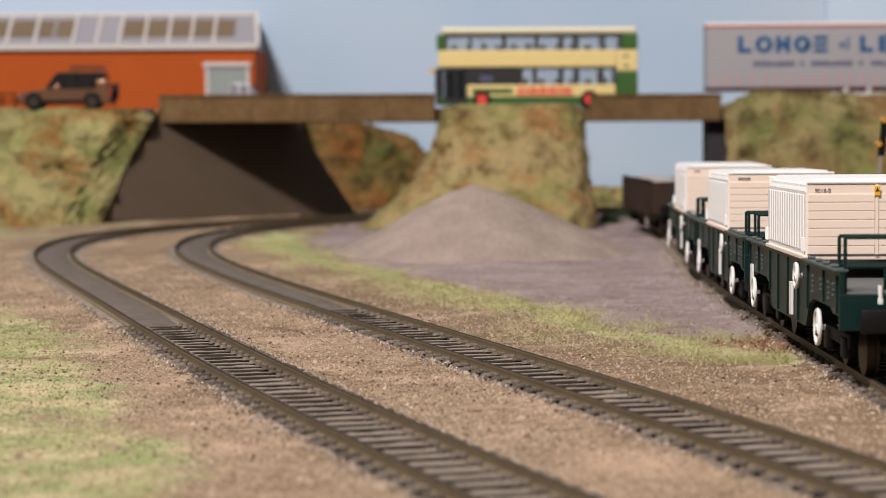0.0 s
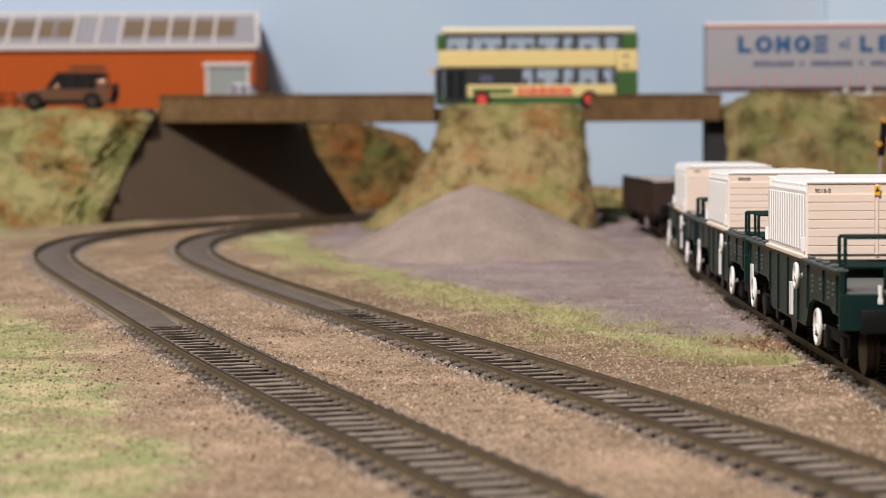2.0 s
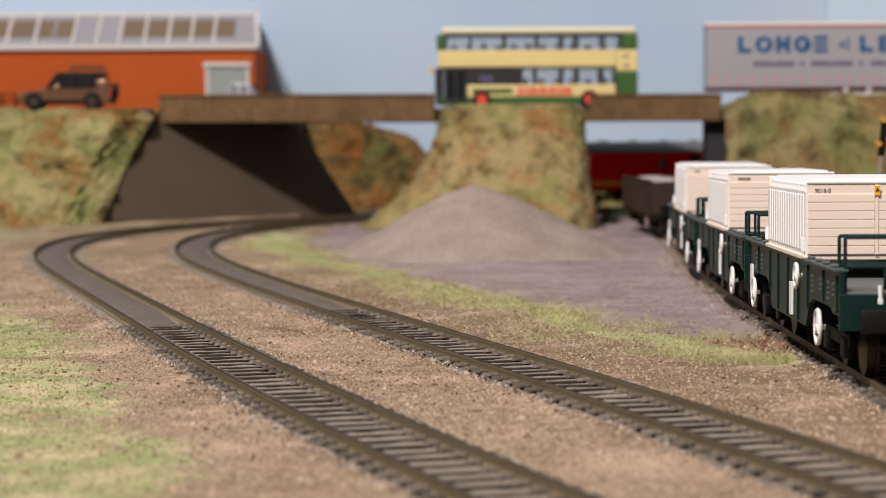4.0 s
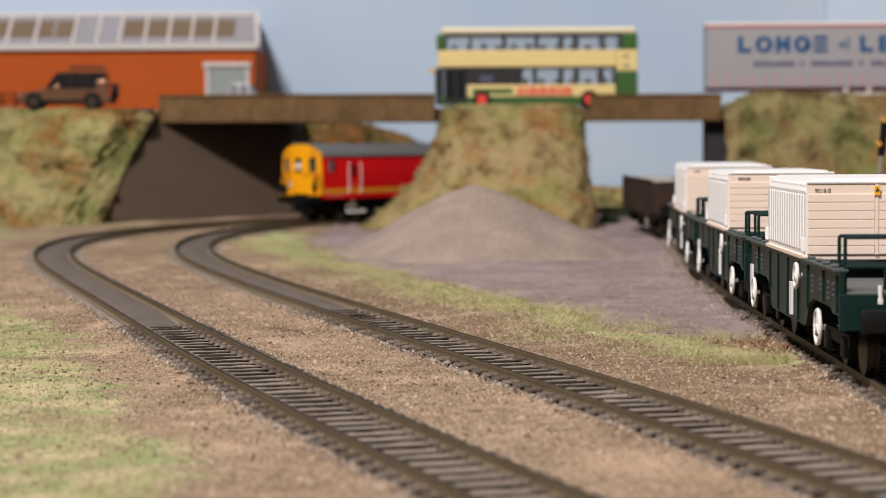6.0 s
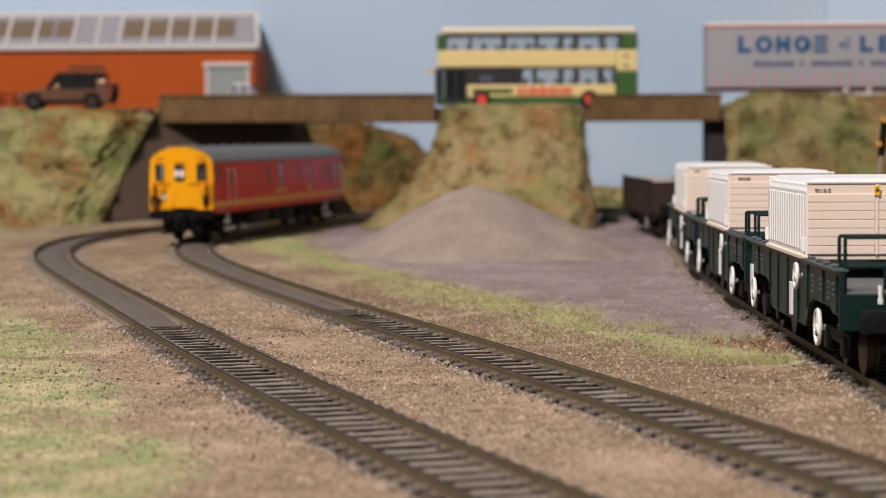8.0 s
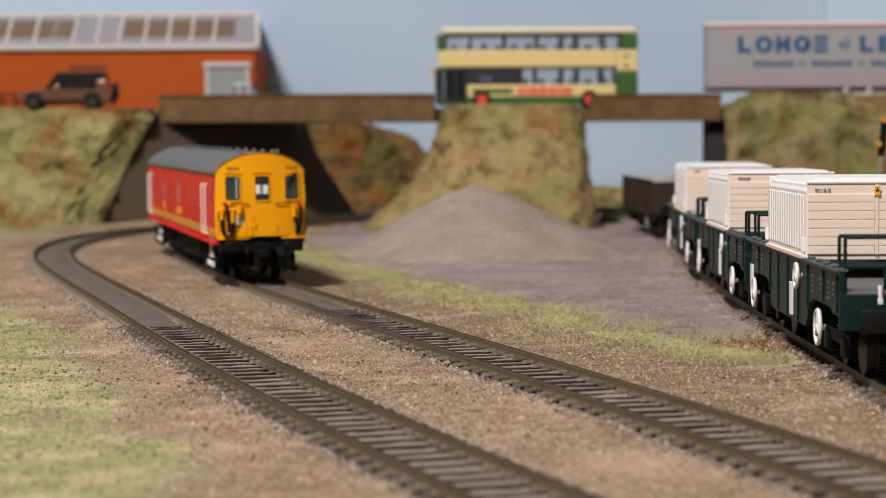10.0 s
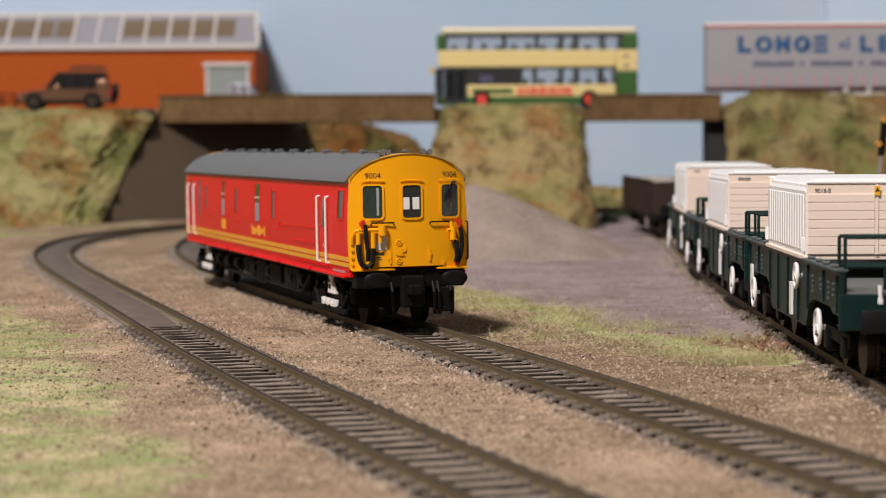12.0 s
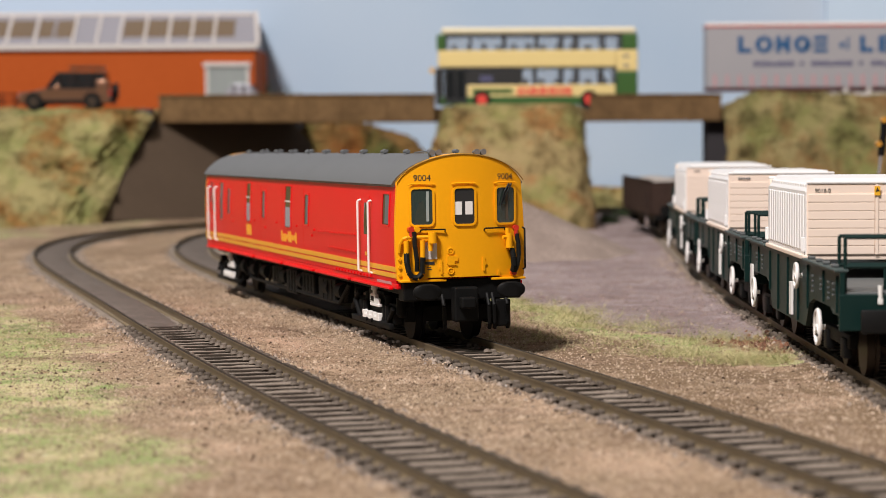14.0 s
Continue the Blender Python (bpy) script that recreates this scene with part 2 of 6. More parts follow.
INLINE, OUTLINE = trace(LINE_IN), trace(LINE_OUT)
SIDING = [(103.2 + 0.0000375 * max(0.0, y - 480.0) ** 2 + 0.010 * (y - 480.0), y, -0.010 - 0.000075 * max(0.0, y - 480.0)) for y in range(300, 1460, 2)]


def on_line(line, s):
    i = max(0.0, min(len(line) - 1.001, s / 2.0))
    k = int(i)
    f = i - k
    return tuple(line[k][j] * (1 - f) + line[k + 1][j] * f for j in range(3))


# ---- ground ----
def lerp_line(y, table):
    return float(np.interp(y, [t[0] for t in table], [t[1] for t in table]))


STRIP = ((540, 88), (568, 79), (606, 64), (659, 45), (758, 22), (875, -8), (990, -47), (1200, -95), (1400, -92))
LEFTGRASS = ((250, -18), (355, -44), (407, -56), (508, -83), (638, -112), (769, -155), (900, -215), (1100, -262), (1250, -260), (1400, -180))


def track_gap(x, y):
    """Distance from the nearer running line or siding."""
    best = 1e9
    for line in (INARR, OUTARR, SIDARR):
        best = min(best, float(((line - (x, y)) ** 2).sum(1).min()))
    return math.sqrt(best)


INX, INY = [p[0] for p in INLINE if p[1] < 1100], [p[1] for p in INLINE if p[1] < 1100]
INARR, OUTARR, SIDARR = (np.array([p[:2] for p in l[::4]]) for l in (INLINE, OUTLINE, SIDING))


def ground_height(x, y, gap):
    h = -3.3 + 0.9 * rough(x, y, 0, 0.018) + 0.35 * rough(x, y, 5, 0.09) + 0.18 * rough(x, y, 9, 0.35)
    if gap < 26:
        k = max(0.0, min(1.0, (gap - 13.0) / 8.0))
        inside = max(0.0, min(1.0, (13.2 - gap) / 1.6))
        h = h * k + (-2.1 + 0.7 * rough(x, y, 3, 0.45) + 0.4 * rough(x, y, 13, 0.12)) * (1 - k)
        h = h * (1 - inside) + (-4.3 + 0.3 * rough(x, y, 6, 0.3)) * inside
    if x > lerp_line(y, STRIP) + 10 and y > 560 and x < 110:
        h += 0.9 * rough(x + y * 0.6, y * 0.25, 2, 0.05) + 0.5 * rough(x, y * 0.4, 6, 0.13) + 0.35 * abs(rough(x, y * 0.5, 16, 0.2))
    if y > 1250:
        h += 3.0 * min(1.0, (y - 1250) / 150.0) * max(0.0, min(1.0, (gap - 20) / 30.0)) * (1 if x < -100 else 0)
    return h + rise(y)


def make_ground():
    xs = list(np.arange(-700, -330, 30.0)) + list(np.arange(-330, 200, 3.0)) + list(np.arange(200, 1121, 40.0))
    ys = list(np.arange(-60, 240, 30.0)) + list(np.arange(240, 760, 3.0)) + list(np.arange(760, 1300, 6.0)) + list(np.arange(1300, 1861, 20.0))
    verts, zone = [], []
    for y in ys:
        for x in xs:
            fine = -330 <= x <= 210 and 240 <= y <= 1700
            gap = track_gap(x, y) if fine else 99.0
            verts.append((x * MM, y * MM, ground_height(x, y, gap) * MM))
            wob = 9 * rough(x, y, 1, 0.03) + 6 * rough(x, y, 7, 0.1)
            d = x + wob - lerp_line(y, STRIP)
            wide = 9 + 7 * max(0.0, 1 - abs(y - 615) / 90.0) + 0.012 * max(0.0, y - 560) + (0.03 * max(0.0, y - 900))
            g = max(0.0, 1 - abs(d) / wide) * (1.0 if 545 < y < 1330 else 0.0)
            left = lerp_line(y, LEFTGRASS) - x + 1.5 * wob
            g = max(g, max(0.0, min(1.0, left / 26.0 + 0.62)) * (0.98 + 0.8 * rough(x, y, 4, 0.024) + 0.4 * rough(x, y, 14, 0.07)))
            if y > 1290 and x < -150:
                g *= 0.35
            clay = max(0.0, min(1.0, (d - wide * 0.55) / 10.0)) if y > 560 + wob else 0.0
            clay *= max(0.0, min(1.0, (y - 585 - wob) / 40.0))
            bed = max(0.0, min(1.0, (15.5 + 0.25 * wob - gap) / 5.0))
            right = x - float(np.interp(y, INY, INX))
            # weight of the darker soil right of the inner line
            moss = max(0.0, min(1.0, (right - 8 + wob) / 14.0)) * max(0.0, min(1.0, (1000 - y) / 150.0))
            zone.append((max(0.0, min(1.0, g)) * (1 - bed), clay * (1 - bed), bed, 0.15 + 0.85 * moss))
    nx = len(xs)
    faces = [(j * nx + i, j * nx + i + 1, (j + 1) * nx + i + 1, (j + 1) * nx + i) for j in range(len(ys) - 1) for i in range(nx - 1)]
    me = bpy.data.meshes.new("ground")
    me.from_pydata(verts, [], faces)
    at = me.color_attributes.new("zone", "FLOAT_COLOR", "POINT")
    at.data.foreach_set("color", [c for z in zone for c in z])
    me.polygons.foreach_set("use_smooth", [True] * len(faces))
    m = bpy.data.materials.new("earth_clay_and_grass")
    m.use_nodes = True
    n, l = m.node_tree.nodes, m.node_tree.links
    b = n["Principled BSDF"]
    b.inputs["Roughness"].default_value = 0.95
    b.inputs["Specular IOR Level"].default_value = 0.08
    co, zn, sep = n.new("ShaderNodeTexCoord"), n.new("ShaderNodeVertexColor"), n.new("ShaderNodeSeparateColor")
    zn.layer_name = "zone"
    l.new(zn.outputs["Color"], sep.inputs[0])

    def fleck(scale, detail, rough_=0.6):
        t = n.new("ShaderNodeTexNoise")
        t.inputs["Scale"].default_value, t.inputs["Detail"].default_value, t.inputs["Roughness"].default_value = scale, detail, rough_
        l.new(co.outputs["Object"], t.inputs["Vector"])
        return t

    def blend(fac, a, bb):
        x = n.new("ShaderNodeMix")
        x.data_type = "RGBA"
        for key, v in (("Factor", fac), ("A", a), ("B", bb)):
            if isinstance(v, tuple):
                x.inputs[key].default_value = (*v, 1)
            else:
                l.new(v, x.inputs[key])
        return x.outputs["Result"]

    def stretch(v, lo, hi):
        x = n.new("ShaderNodeMapRange")
        x.inputs["From Min"].default_value, x.inputs["From Max"].default_value = lo, hi
        l.new(v, x.inputs["Value"])
        return x.outputs[0]

    fine, mid, large = fleck(1300, 4), fleck(330, 4), fleck(22, 4)
    soil = blend(stretch(large.outputs["Fac"], 0.35, 0.65), (0.300, 0.198, 0.120), (0.528, 0.396, 0.266))
    soil = blend(stretch(mid.outputs["Fac"], 0.42, 0.75), soil, (0.240, 0.162, 0.104))
    soil = blend(stretch(fine.outputs["Fac"], 0.50, 0.72), soil, (0.636, 0.492, 0.342))
    soil = blend(stretch(fleck(2600, 2).outputs["Fac"], 0.52, 0.68), soil, (0.576, 0.444, 0.306))
    soil = blend(stretch(fleck(900, 3).outputs["Fac"], 0.53, 0.66), soil, (0.180, 0.118, 0.077))
    wide = fleck(75, 3)
    soil = blend(stretch(wide.outputs["Fac"], 0.48, 0.72), soil, (0.528, 0.378, 0.254))
    # blend towards darker soil by the zone's alpha and a noise
    dark_soil = n.new("ShaderNodeMath")
    dark_soil.operation = "MULTIPLY"
    l.new(zn.outputs["Alpha"], dark_soil.inputs[0])
    l.new(stretch(wide.outputs["Fac"], 0.25, 0.62), dark_soil.inputs[1])
    soil = blend(dark_soil.outputs[0], soil, (0.246, 0.168, 0.102))
    rosy, scuff = fleck(30, 6, 0.7), fleck(14, 5, 0.65)
    soil = blend(stretch(rosy.outputs["Fac"], 0.52, 0.66), soil, (0.600, 0.426, 0.300))
    soil = blend(stretch(scuff.outputs["Fac"], 0.55, 0.68), soil, (0.240, 0.162, 0.108))
    soil = blend(stretch(fleck(170, 5, 0.7).outputs["Fac"], 0.58, 0.68), soil, (0.180, 0.120, 0.082))
    green = blend(stretch(mid.outputs["Fac"], 0.35, 0.65), (0.262, 0.352, 0.125), (0.47, 0.525, 0.225))
    green = blend(stretch(fleck(48, 5, 0.7).outputs["Fac"], 0.45, 0.60), green, (0.70, 0.61, 0.36))
    green = blend(stretch(fleck(36, 5, 0.7).outputs["Fac"], 0.55, 0.66), green, (0.240, 0.282, 0.120))
    green = blend(stretch(fleck(120, 4, 0.7).outputs["Fac"], 0.58, 0.68), green, (0.408, 0.282, 0.168))
    mud = blend(stretch(large.outputs["Fac"], 0.4, 0.62), (0.327, 0.258, 0.252), (0.452, 0.369, 0.360))
    mud = blend(stretch(mid.outputs["Fac"], 0.5, 0.8), mud, (0.348, 0.209, 0.173))
    mud = blend(stretch(fleck(60, 6, 0.75).outputs["Fac"], 0.55, 0.68), mud, (0.237, 0.160, 0.144))
    mud = blend(stretch(fleck(140, 6, 0.75).outputs["Fac"], 0.56, 0.68), mud, (0.557, 0.466, 0.454))
    grime = blend(stretch(mid.outputs["Fac"], 0.35, 0.65), (0.22, 0.184, 0.154), (0.37, 0.312, 0.262))

    def edged(ch):
        a = n.new("ShaderNodeMath")
        a.operation = "MULTIPLY_ADD"
        l.new(mid.outputs["Fac"], a.inputs[0])
        a.inputs[1].default_value = 0.9
        l.new(sep.outputs[ch], a.inputs[2])
        return stretch(a.outputs[0], 0.72, 1.2)

    c = blend(edged(1), soil, mud)
    c = blend(edged(0), c, green)
    c = blend(edged(2), c, grime)
    l.new(c, b.inputs["Base Color"])
    total = n.new("ShaderNodeMath")
    total.operation = "ADD"
    l.new(fine.outputs["Fac"], total.inputs[0])
    l.new(mid.outputs["Fac"], total.inputs[1])
    bp = n.new("ShaderNodeBump")
    bp.inputs["Strength"].default_value, bp.inputs["Distance"].default_value = 1.0, 0.0015
    l.new(total.outputs[0], bp.inputs["Height"])
    l.new(bp.outputs["Normal"], b.inputs["Normal"])
    me.materials.append(m)
    return tagged(new("ground", me), "model railway scenery base of brown earth, grass and grey clay", "ground", kind="structure")


make_ground()

# baseboard under the scenery
board = tagged(part("floor", boxed(-700, 1120, -60, 1860, -40, -9), TRIM), "plain baseboard under the scenery", "baseboard", kind="structure")


# ---- backdrop: painted sky boards ----
def sky_paint(low, high):
    m = bpy.data.materials.new("painted_sky")
    m.use_nodes = True
    n, l = m.node_tree.nodes, m.node_tree.links
    b = n["Principled BSDF"]
    b.inputs["Roughness"].default_value = 0.8
    co, t, r = n.new("ShaderNodeTexCoord"), n.new("ShaderNodeTexNoise"), n.new("ShaderNodeMapRange")
    t.inputs["Scale"].default_value, t.inputs["Detail"].default_value = 2.3, 3
    r.inputs["From Min"].default_value, r.inputs["From Max"].default_value = 0.35, 0.65
    l.new(co.outputs["Object"], t.inputs["Vector"])
    l.new(t.outputs["Fac"], r.inputs["Value"])
    x = n.new("ShaderNodeMix")
    x.data_type = "RGBA"
    x.inputs["A"].default_value, x.inputs["B"].default_value = (*low, 1), (*high, 1)
    l.new(r.outputs[0], x.inputs["Factor"])
    l.new(x.outputs["Result"], b.inputs["Base Color"])
    return m


SKY = sky_paint((0.41, 0.54, 0.69), (0.55, 0.64, 0.745))
SKYPALE = sky_paint((0.50, 0.66, 0.82), (0.60, 0.72, 0.84))
tagged(part("backdrop", boxed(-700, 311, 1800, 1806, -9, 420), SKY), "pale blue painted sky backdrop board", "backdrop", kind="structure")
tagged(part("backdrop", boxed(311.5, 1120, 1797, 1803, -9, 420), SKYPALE), "pale blue painted sky backdrop board", "backdrop", kind="structure")


# ---- tracks: rails, chairs and sleepers ----
def rail_mesh(line, side, lo, hi):
    prof = ((-0.95, -2.5), (0.95, -2.5), (0.95, -2.2), (0.36, -1.95), (0.32, -0.75), (0.46, -0.55), (0.46, -0.08), (0.38, 0.0), (-0.38, 0.0), (-0.46, -0.08), (-0.46, -0.55), (-0.32, -0.75), (-0.36, -1.95), (-0.95, -2.2))
    rings = []
    for i in range(lo, hi, 3):
        x, y, a = line[i]
        c, s = math.cos(a), math.sin(a)
        rings.append([(x + c * (u + side), y + s * (u + side), w + rise(y)) for u, w in prof])
    bm = loft(bmesh.new(), rings)
    bm.normal_update()
    return bm


def sleeper_mesh():
    bm = bmesh.new()
    box(bm, -12.6, 12.6, -0.85, 0.85, -4.6, -1.98, 0.2)
    return bm


def chair_mesh():
    bm = bmesh.new()
    for s in (-8.6, 8.6):
        for o in (-1.75, 1.75):
            box(bm, s + o * 0.75 - 0.65, s + o * 0.75 + 0.65, -1.1, 1.1, -2.6, -1.35, 0.35)
            rod(bm, (s + o * 1.75, -0.3, -2.4), (s + o * 1.75, 0.2, -1.45), 1.15, 8, 0.7)
        rod(bm, (s * 1.44, 0.2, -2.8), (s * 1.44, -0.1, -1.5), 1.7, 7, 0.9)
    return bm


def make_track(name, line, label, lo, hi, sleep_lo, sleep_hi, pitch):
    t = thing(name, Matrix(), label, "railway track", kind="structure")
    for side in (-8.6, 8.6):
        bm = rail_mesh(line, side, lo, hi)
        rail = part("rail", bm, [RAIL, RAILTOP], t, "weathered brown rail with dark head", True)
        for p in rail.data.polygons:
            if p.normal.z > 0.55 and p.center.z > -0.0002 + rise(p.center.y * 1000) * MM:
                p.material_index = 1
    first = part("sleeper", sleeper_mesh(), SLEEPER, t)
    fchair = part("chair", chair_mesh(), DUST, first)
    s = sleep_lo
    k = 0
    while s < sleep_hi:
        x, y, a = on_line(line, s)
        if k == 0:
            ob = first
        else:
            ob = new("sleeper", first.data)
            ob.parent = t
            ch = new("chair", fchair.data)
            ch.parent = ob
        ob.matrix_basis = mm(x, y, rise(y) + rnd.uniform(-0.12, 0.1), 0, 0, math.degrees(a) + rnd.uniform(-1.2, 1.2))
        s += pitch
        k += 1
    return t


track_in = make_track("track_inner", INLINE, "curving single line of weathered model railway track", 0, len(INLINE) - 1, 10, 480, 8.1)
track_out = make_track("track_outer", OUTLINE, "curving weathered model railway track beside the grass", 0, len(OUTLINE) - 1, 10, 430, 8.1)
siding = make_track("track_siding", SIDING, "dark siding track under the flask wagons", 60, len(SIDING) - 1, 130, 420, 8.4)


def infill(line, lo, hi, parent):
    rings = []
    for i in range(lo, hi, 4):
        x, y, a = line[i]
        c, s = math.cos(a), math.sin(a)
        lift = 0.25 * rough(x, y, 3, 0.06)
        top = -1.55 + rise(y) + lift - max(0.0, 0.9 - (i - lo) * 0.03)
        rings.append([(x + c * u, y + s * u, w) for u, w in ((-6.9, -4), (6.9, -4), (6.9, top - 0.5), (5.5, top), (0, top + 0.15), (-5.5, top), (-6.9, top - 0.5))])
    part("track_bed", loft(bmesh.new(), rings), INFILL, parent, "smooth grey-brown filled track bed", True)


def low_bed(line, lo, hi, parent):
    """The dusty ballast between the sleepers."""
    rings = []
    for i in range(lo, hi, 2):
        x, y, a = line[i]
        c, s = math.cos(a), math.sin(a)
        rings.append([(x + c * u, y + s * u, w + rise(y) + 0.3 * rough(x + u * 3, y, 8, 0.3)) for u, w in ((-13.0, -4.8), (13.0, -4.8), (12.5, -3.0), (7, -2.35), (3, -2.4), (0, -2.45), (-3, -2.4), (-7, -2.35), (-12.5, -3.0))])
    part("track_bed", loft(bmesh.new(), rings), BALLAST, parent, "dusty grey-brown ballast between the sleepers", True)


low_bed(INLINE, 0, len(INLINE) - 4, track_in)
low_bed(OUTLINE, 0, len(OUTLINE) - 4, track_out)
low_bed(SIDING, 62, len(SIDING) - 4, siding)
infill(INLINE, 236, len(INLINE) - 4, track_in)
infill(OUTLINE, 212, len(OUTLINE) - 4, track_out)


# ---- earthworks: embankments and the mound between the spans ----
def foliage_block(name, label, outline, mat, clump_mat, clump_n, seed, lump=6.0, size=(1.0, 3.2)):
    """outline: rows from foot to crest, each a list of points; the rows make one skin that is then roughened."""
    t = thing(name, Matrix(), label, "embankment", kind="structure")
    rows, cols = 26, 60
    grid = []
    for r in range(rows):
        v = r / (rows - 1) * (len(outline) - 1)
        a = min(int(v), len(outline) - 2)
        line = []
        for c in range(cols):
            u = c / (cols - 1) * (len(outline[0]) - 1)
            b = min(int(u), len(outline[0]) - 2)
            p = [Vector(outline[a + i][b + j]) for i in (0, 1) for j in (0, 1)]
            fu, fv = u - b, v - a
            q = (p[0] * (1 - fu) + p[1] * fu) * (1 - fv) + (p[2] * (1 - fu) + p[3] * fu) * fv
            k = lump * (rough(q.x, q.z + q.y, seed, 0.06) + 0.6 * rough(q.x, q.z + q.y, seed + 4, 0.15) + 0.4 * rough(q.x, q.z + q.y, seed + 8, 0.4))
            if r in (0, rows - 1):
                k *= 0.3
            line.append(q + Vector((k * 0.4, -k, k * 0.4)))
        grid.append(line)
    bm = loft(bmesh.new(), grid, closed=False, caps=False)
    part("bank", bm, mat, t, "", True)
    local = random.Random(seed)
    bm = bmesh.new()
    for _ in range(clump_n):
        r, c = local.uniform(0, rows - 1.01), local.uniform(0, cols - 1.01)
        q = grid[int(r)][int(c)].lerp(grid[int(r) + 1][int(c) + 1], local.random())
        s = local.uniform(*size) * 0.5
        pts = []
        for _k in range(4):
            d = Vector((local.gauss(0, 1), local.gauss(0, 1) - 0.3, local.gauss(0, 1))).normalized()
            pts.append(bm.verts.new(q + d * s * local.uniform(0.5, 1.3)))
        for f in ((0, 1, 2), (0, 2, 3), (0, 3, 1), (1, 3, 2)):
            bm.faces.new([pts[i] for i in f])
    tuft = part("tufts", bm, clump_mat, t)
    tuft["kind"] = "stuff"
    return t


foliage_block("embankment_left", "grassy embankment with moss and russet tufts below the brick building",
              [[(-640, 1320, -5), (-420, 1330, -5), (-300, 1335, -5), (-240, 1366, -5), (-218, 1400, -4)],
               [(-640, 1385, 36), (-420, 1400, 35), (-300, 1405, 33), (-232, 1430, 32), (-209, 1454, 33)],
               [(-640, 1420, 68), (-420, 1430, 67), (-300, 1436, 67), (-214, 1462, 65), (-195, 1496, 68)],
               [(-640, 1470, 74), (-420, 1475, 73.5), (-300, 1478, 73.5), (-214, 1492, 74), (-193, 1512, 73)]], BUSH, CLUMP, 6000, 11)
foliage_block("embankment_right", "rough grassy embankment under the parked trailer",
              [[(190, 1470, -3), (240, 1450, -3), (420, 1450, -3), (900, 1450, -3)],
               [(191, 1480, 35), (240, 1470, 40), (420, 1465, 42), (900, 1465, 42)],
               [(190, 1495, 71), (212, 1490, 81.5), (300, 1490, 79), (900, 1490, 80)],
               [(191, 1530, 72), (214, 1530, 83.5), (300, 1530, 81), (900, 1530, 82)]], OLIVE, OLIVE, 5000, 23)
foliage_block("embankment_back", "russet and green bushy bank at the foot of the backdrop",
              [[(-130, 1715, -3), (-60, 1712, -3), (-10, 1715, -3), (20, 1722, -3)],
               [(-130, 1730, 32), (-60, 1726, 30), (-14, 1730, 22), (14, 1735, 5)],
               [(-130, 1745, 62), (-70, 1740, 62), (-24, 1742, 50), (8, 1745, 16)],
               [(-130, 1790, 66), (-70, 1790, 66), (-26, 1790, 54), (6, 1790, 18)]], RUSSET, RUSSET, 3200, 31, 6.0)
foliage_block("hedge_back", "low green scrub at the foot of the sky backdrop",
              [[(60, 1740, -3), (160, 1740, -3), (260, 1740, -3)], [(60, 1752, 10), (160, 1752, 9), (260, 1752, 12)], [(60, 1790, 14), (160, 1790, 12), (260, 1790, 16)]], BUSH, CLUMP, 700, 37)


def make_mound():
    """The bushy pier between the two spans, closed all round."""
    t = thing("mound", Matrix(), "bushy grass-covered pier of scenery under the road", "mound", kind="structure")
    levels = ((-4, -50, 96, 1352, 1452), (10, -34, 95, 1362, 1452), (24, -18, 93.5, 1374, 1450), (38, -8, 92, 1386, 1450), (54, -3, 91, 1398, 1450), (66, -1, 90, 1404, 1450), (72.5, 2, 88, 1411, 1449), (74.6, 10, 82, 1418, 1447))
    rings = []
    fine = []
    for a, b in zip(levels, levels[1:]):
        for k in range(4):
            f = k / 4
            fine.append([p * (1 - f) + q * f for p, q in zip(a, b)])
    fine.append(list(levels[-1]))
    for z, x0, x1, y0, y1 in fine:
        row = []
        for i in range(96):
            th = 2 * math.pi * i / 96
            c, s = math.cos(th), math.sin(th)
            c, s = math.copysign(abs(c) ** 0.5, c), math.copysign(abs(s) ** 0.5, s)
            x, y = (x0 + x1) / 2 + c * (x1 - x0) / 2, (y0 + y1) / 2 + s * (y1 - y0) / 2
            k = 5.0 * rough(x + y, z * 1.3, 3, 0.05) + 3.2 * rough(x + y, z, 8, 0.17) + 1.2 * rough(x, z + y, 2, 0.45)
            if z > 73:
                k *= 0.3
            if c > 0.55:
                k *= 0.4
            row.append((x + c * k, y + s * k, z + 0.3 * k))
        rings.append(row)
    part("bank", loft(bmesh.new(), rings), GOLDEN, t, "", True)
    local = random.Random(5)
    bm = bmesh.new()
    for _ in range(6500):
        r = local.choice(rings)
        q = Vector(local.choice(r))
        q = q + Vector((local.uniform(-2, 2), local.uniform(-2, 2), local.uniform(-2, 2)))
        if q.z > 73:
            continue
        s = local.uniform(0.4, 1.3)
        pts = [bm.verts.new(q + Vector((local.gauss(0, 1), local.gauss(0, 1), local.gauss(0, 1))).normalized() * s * local.uniform(0.5, 1.3)) for _k in range(4)]
        for f in ((0, 1, 2), (0, 2, 3), (0, 3, 1), (1, 3, 2)):
            bm.faces.new([pts[i] for i in f])
    part("tufts", bm, GOLDEN, t)["kind"] = "stuff"


make_mound()


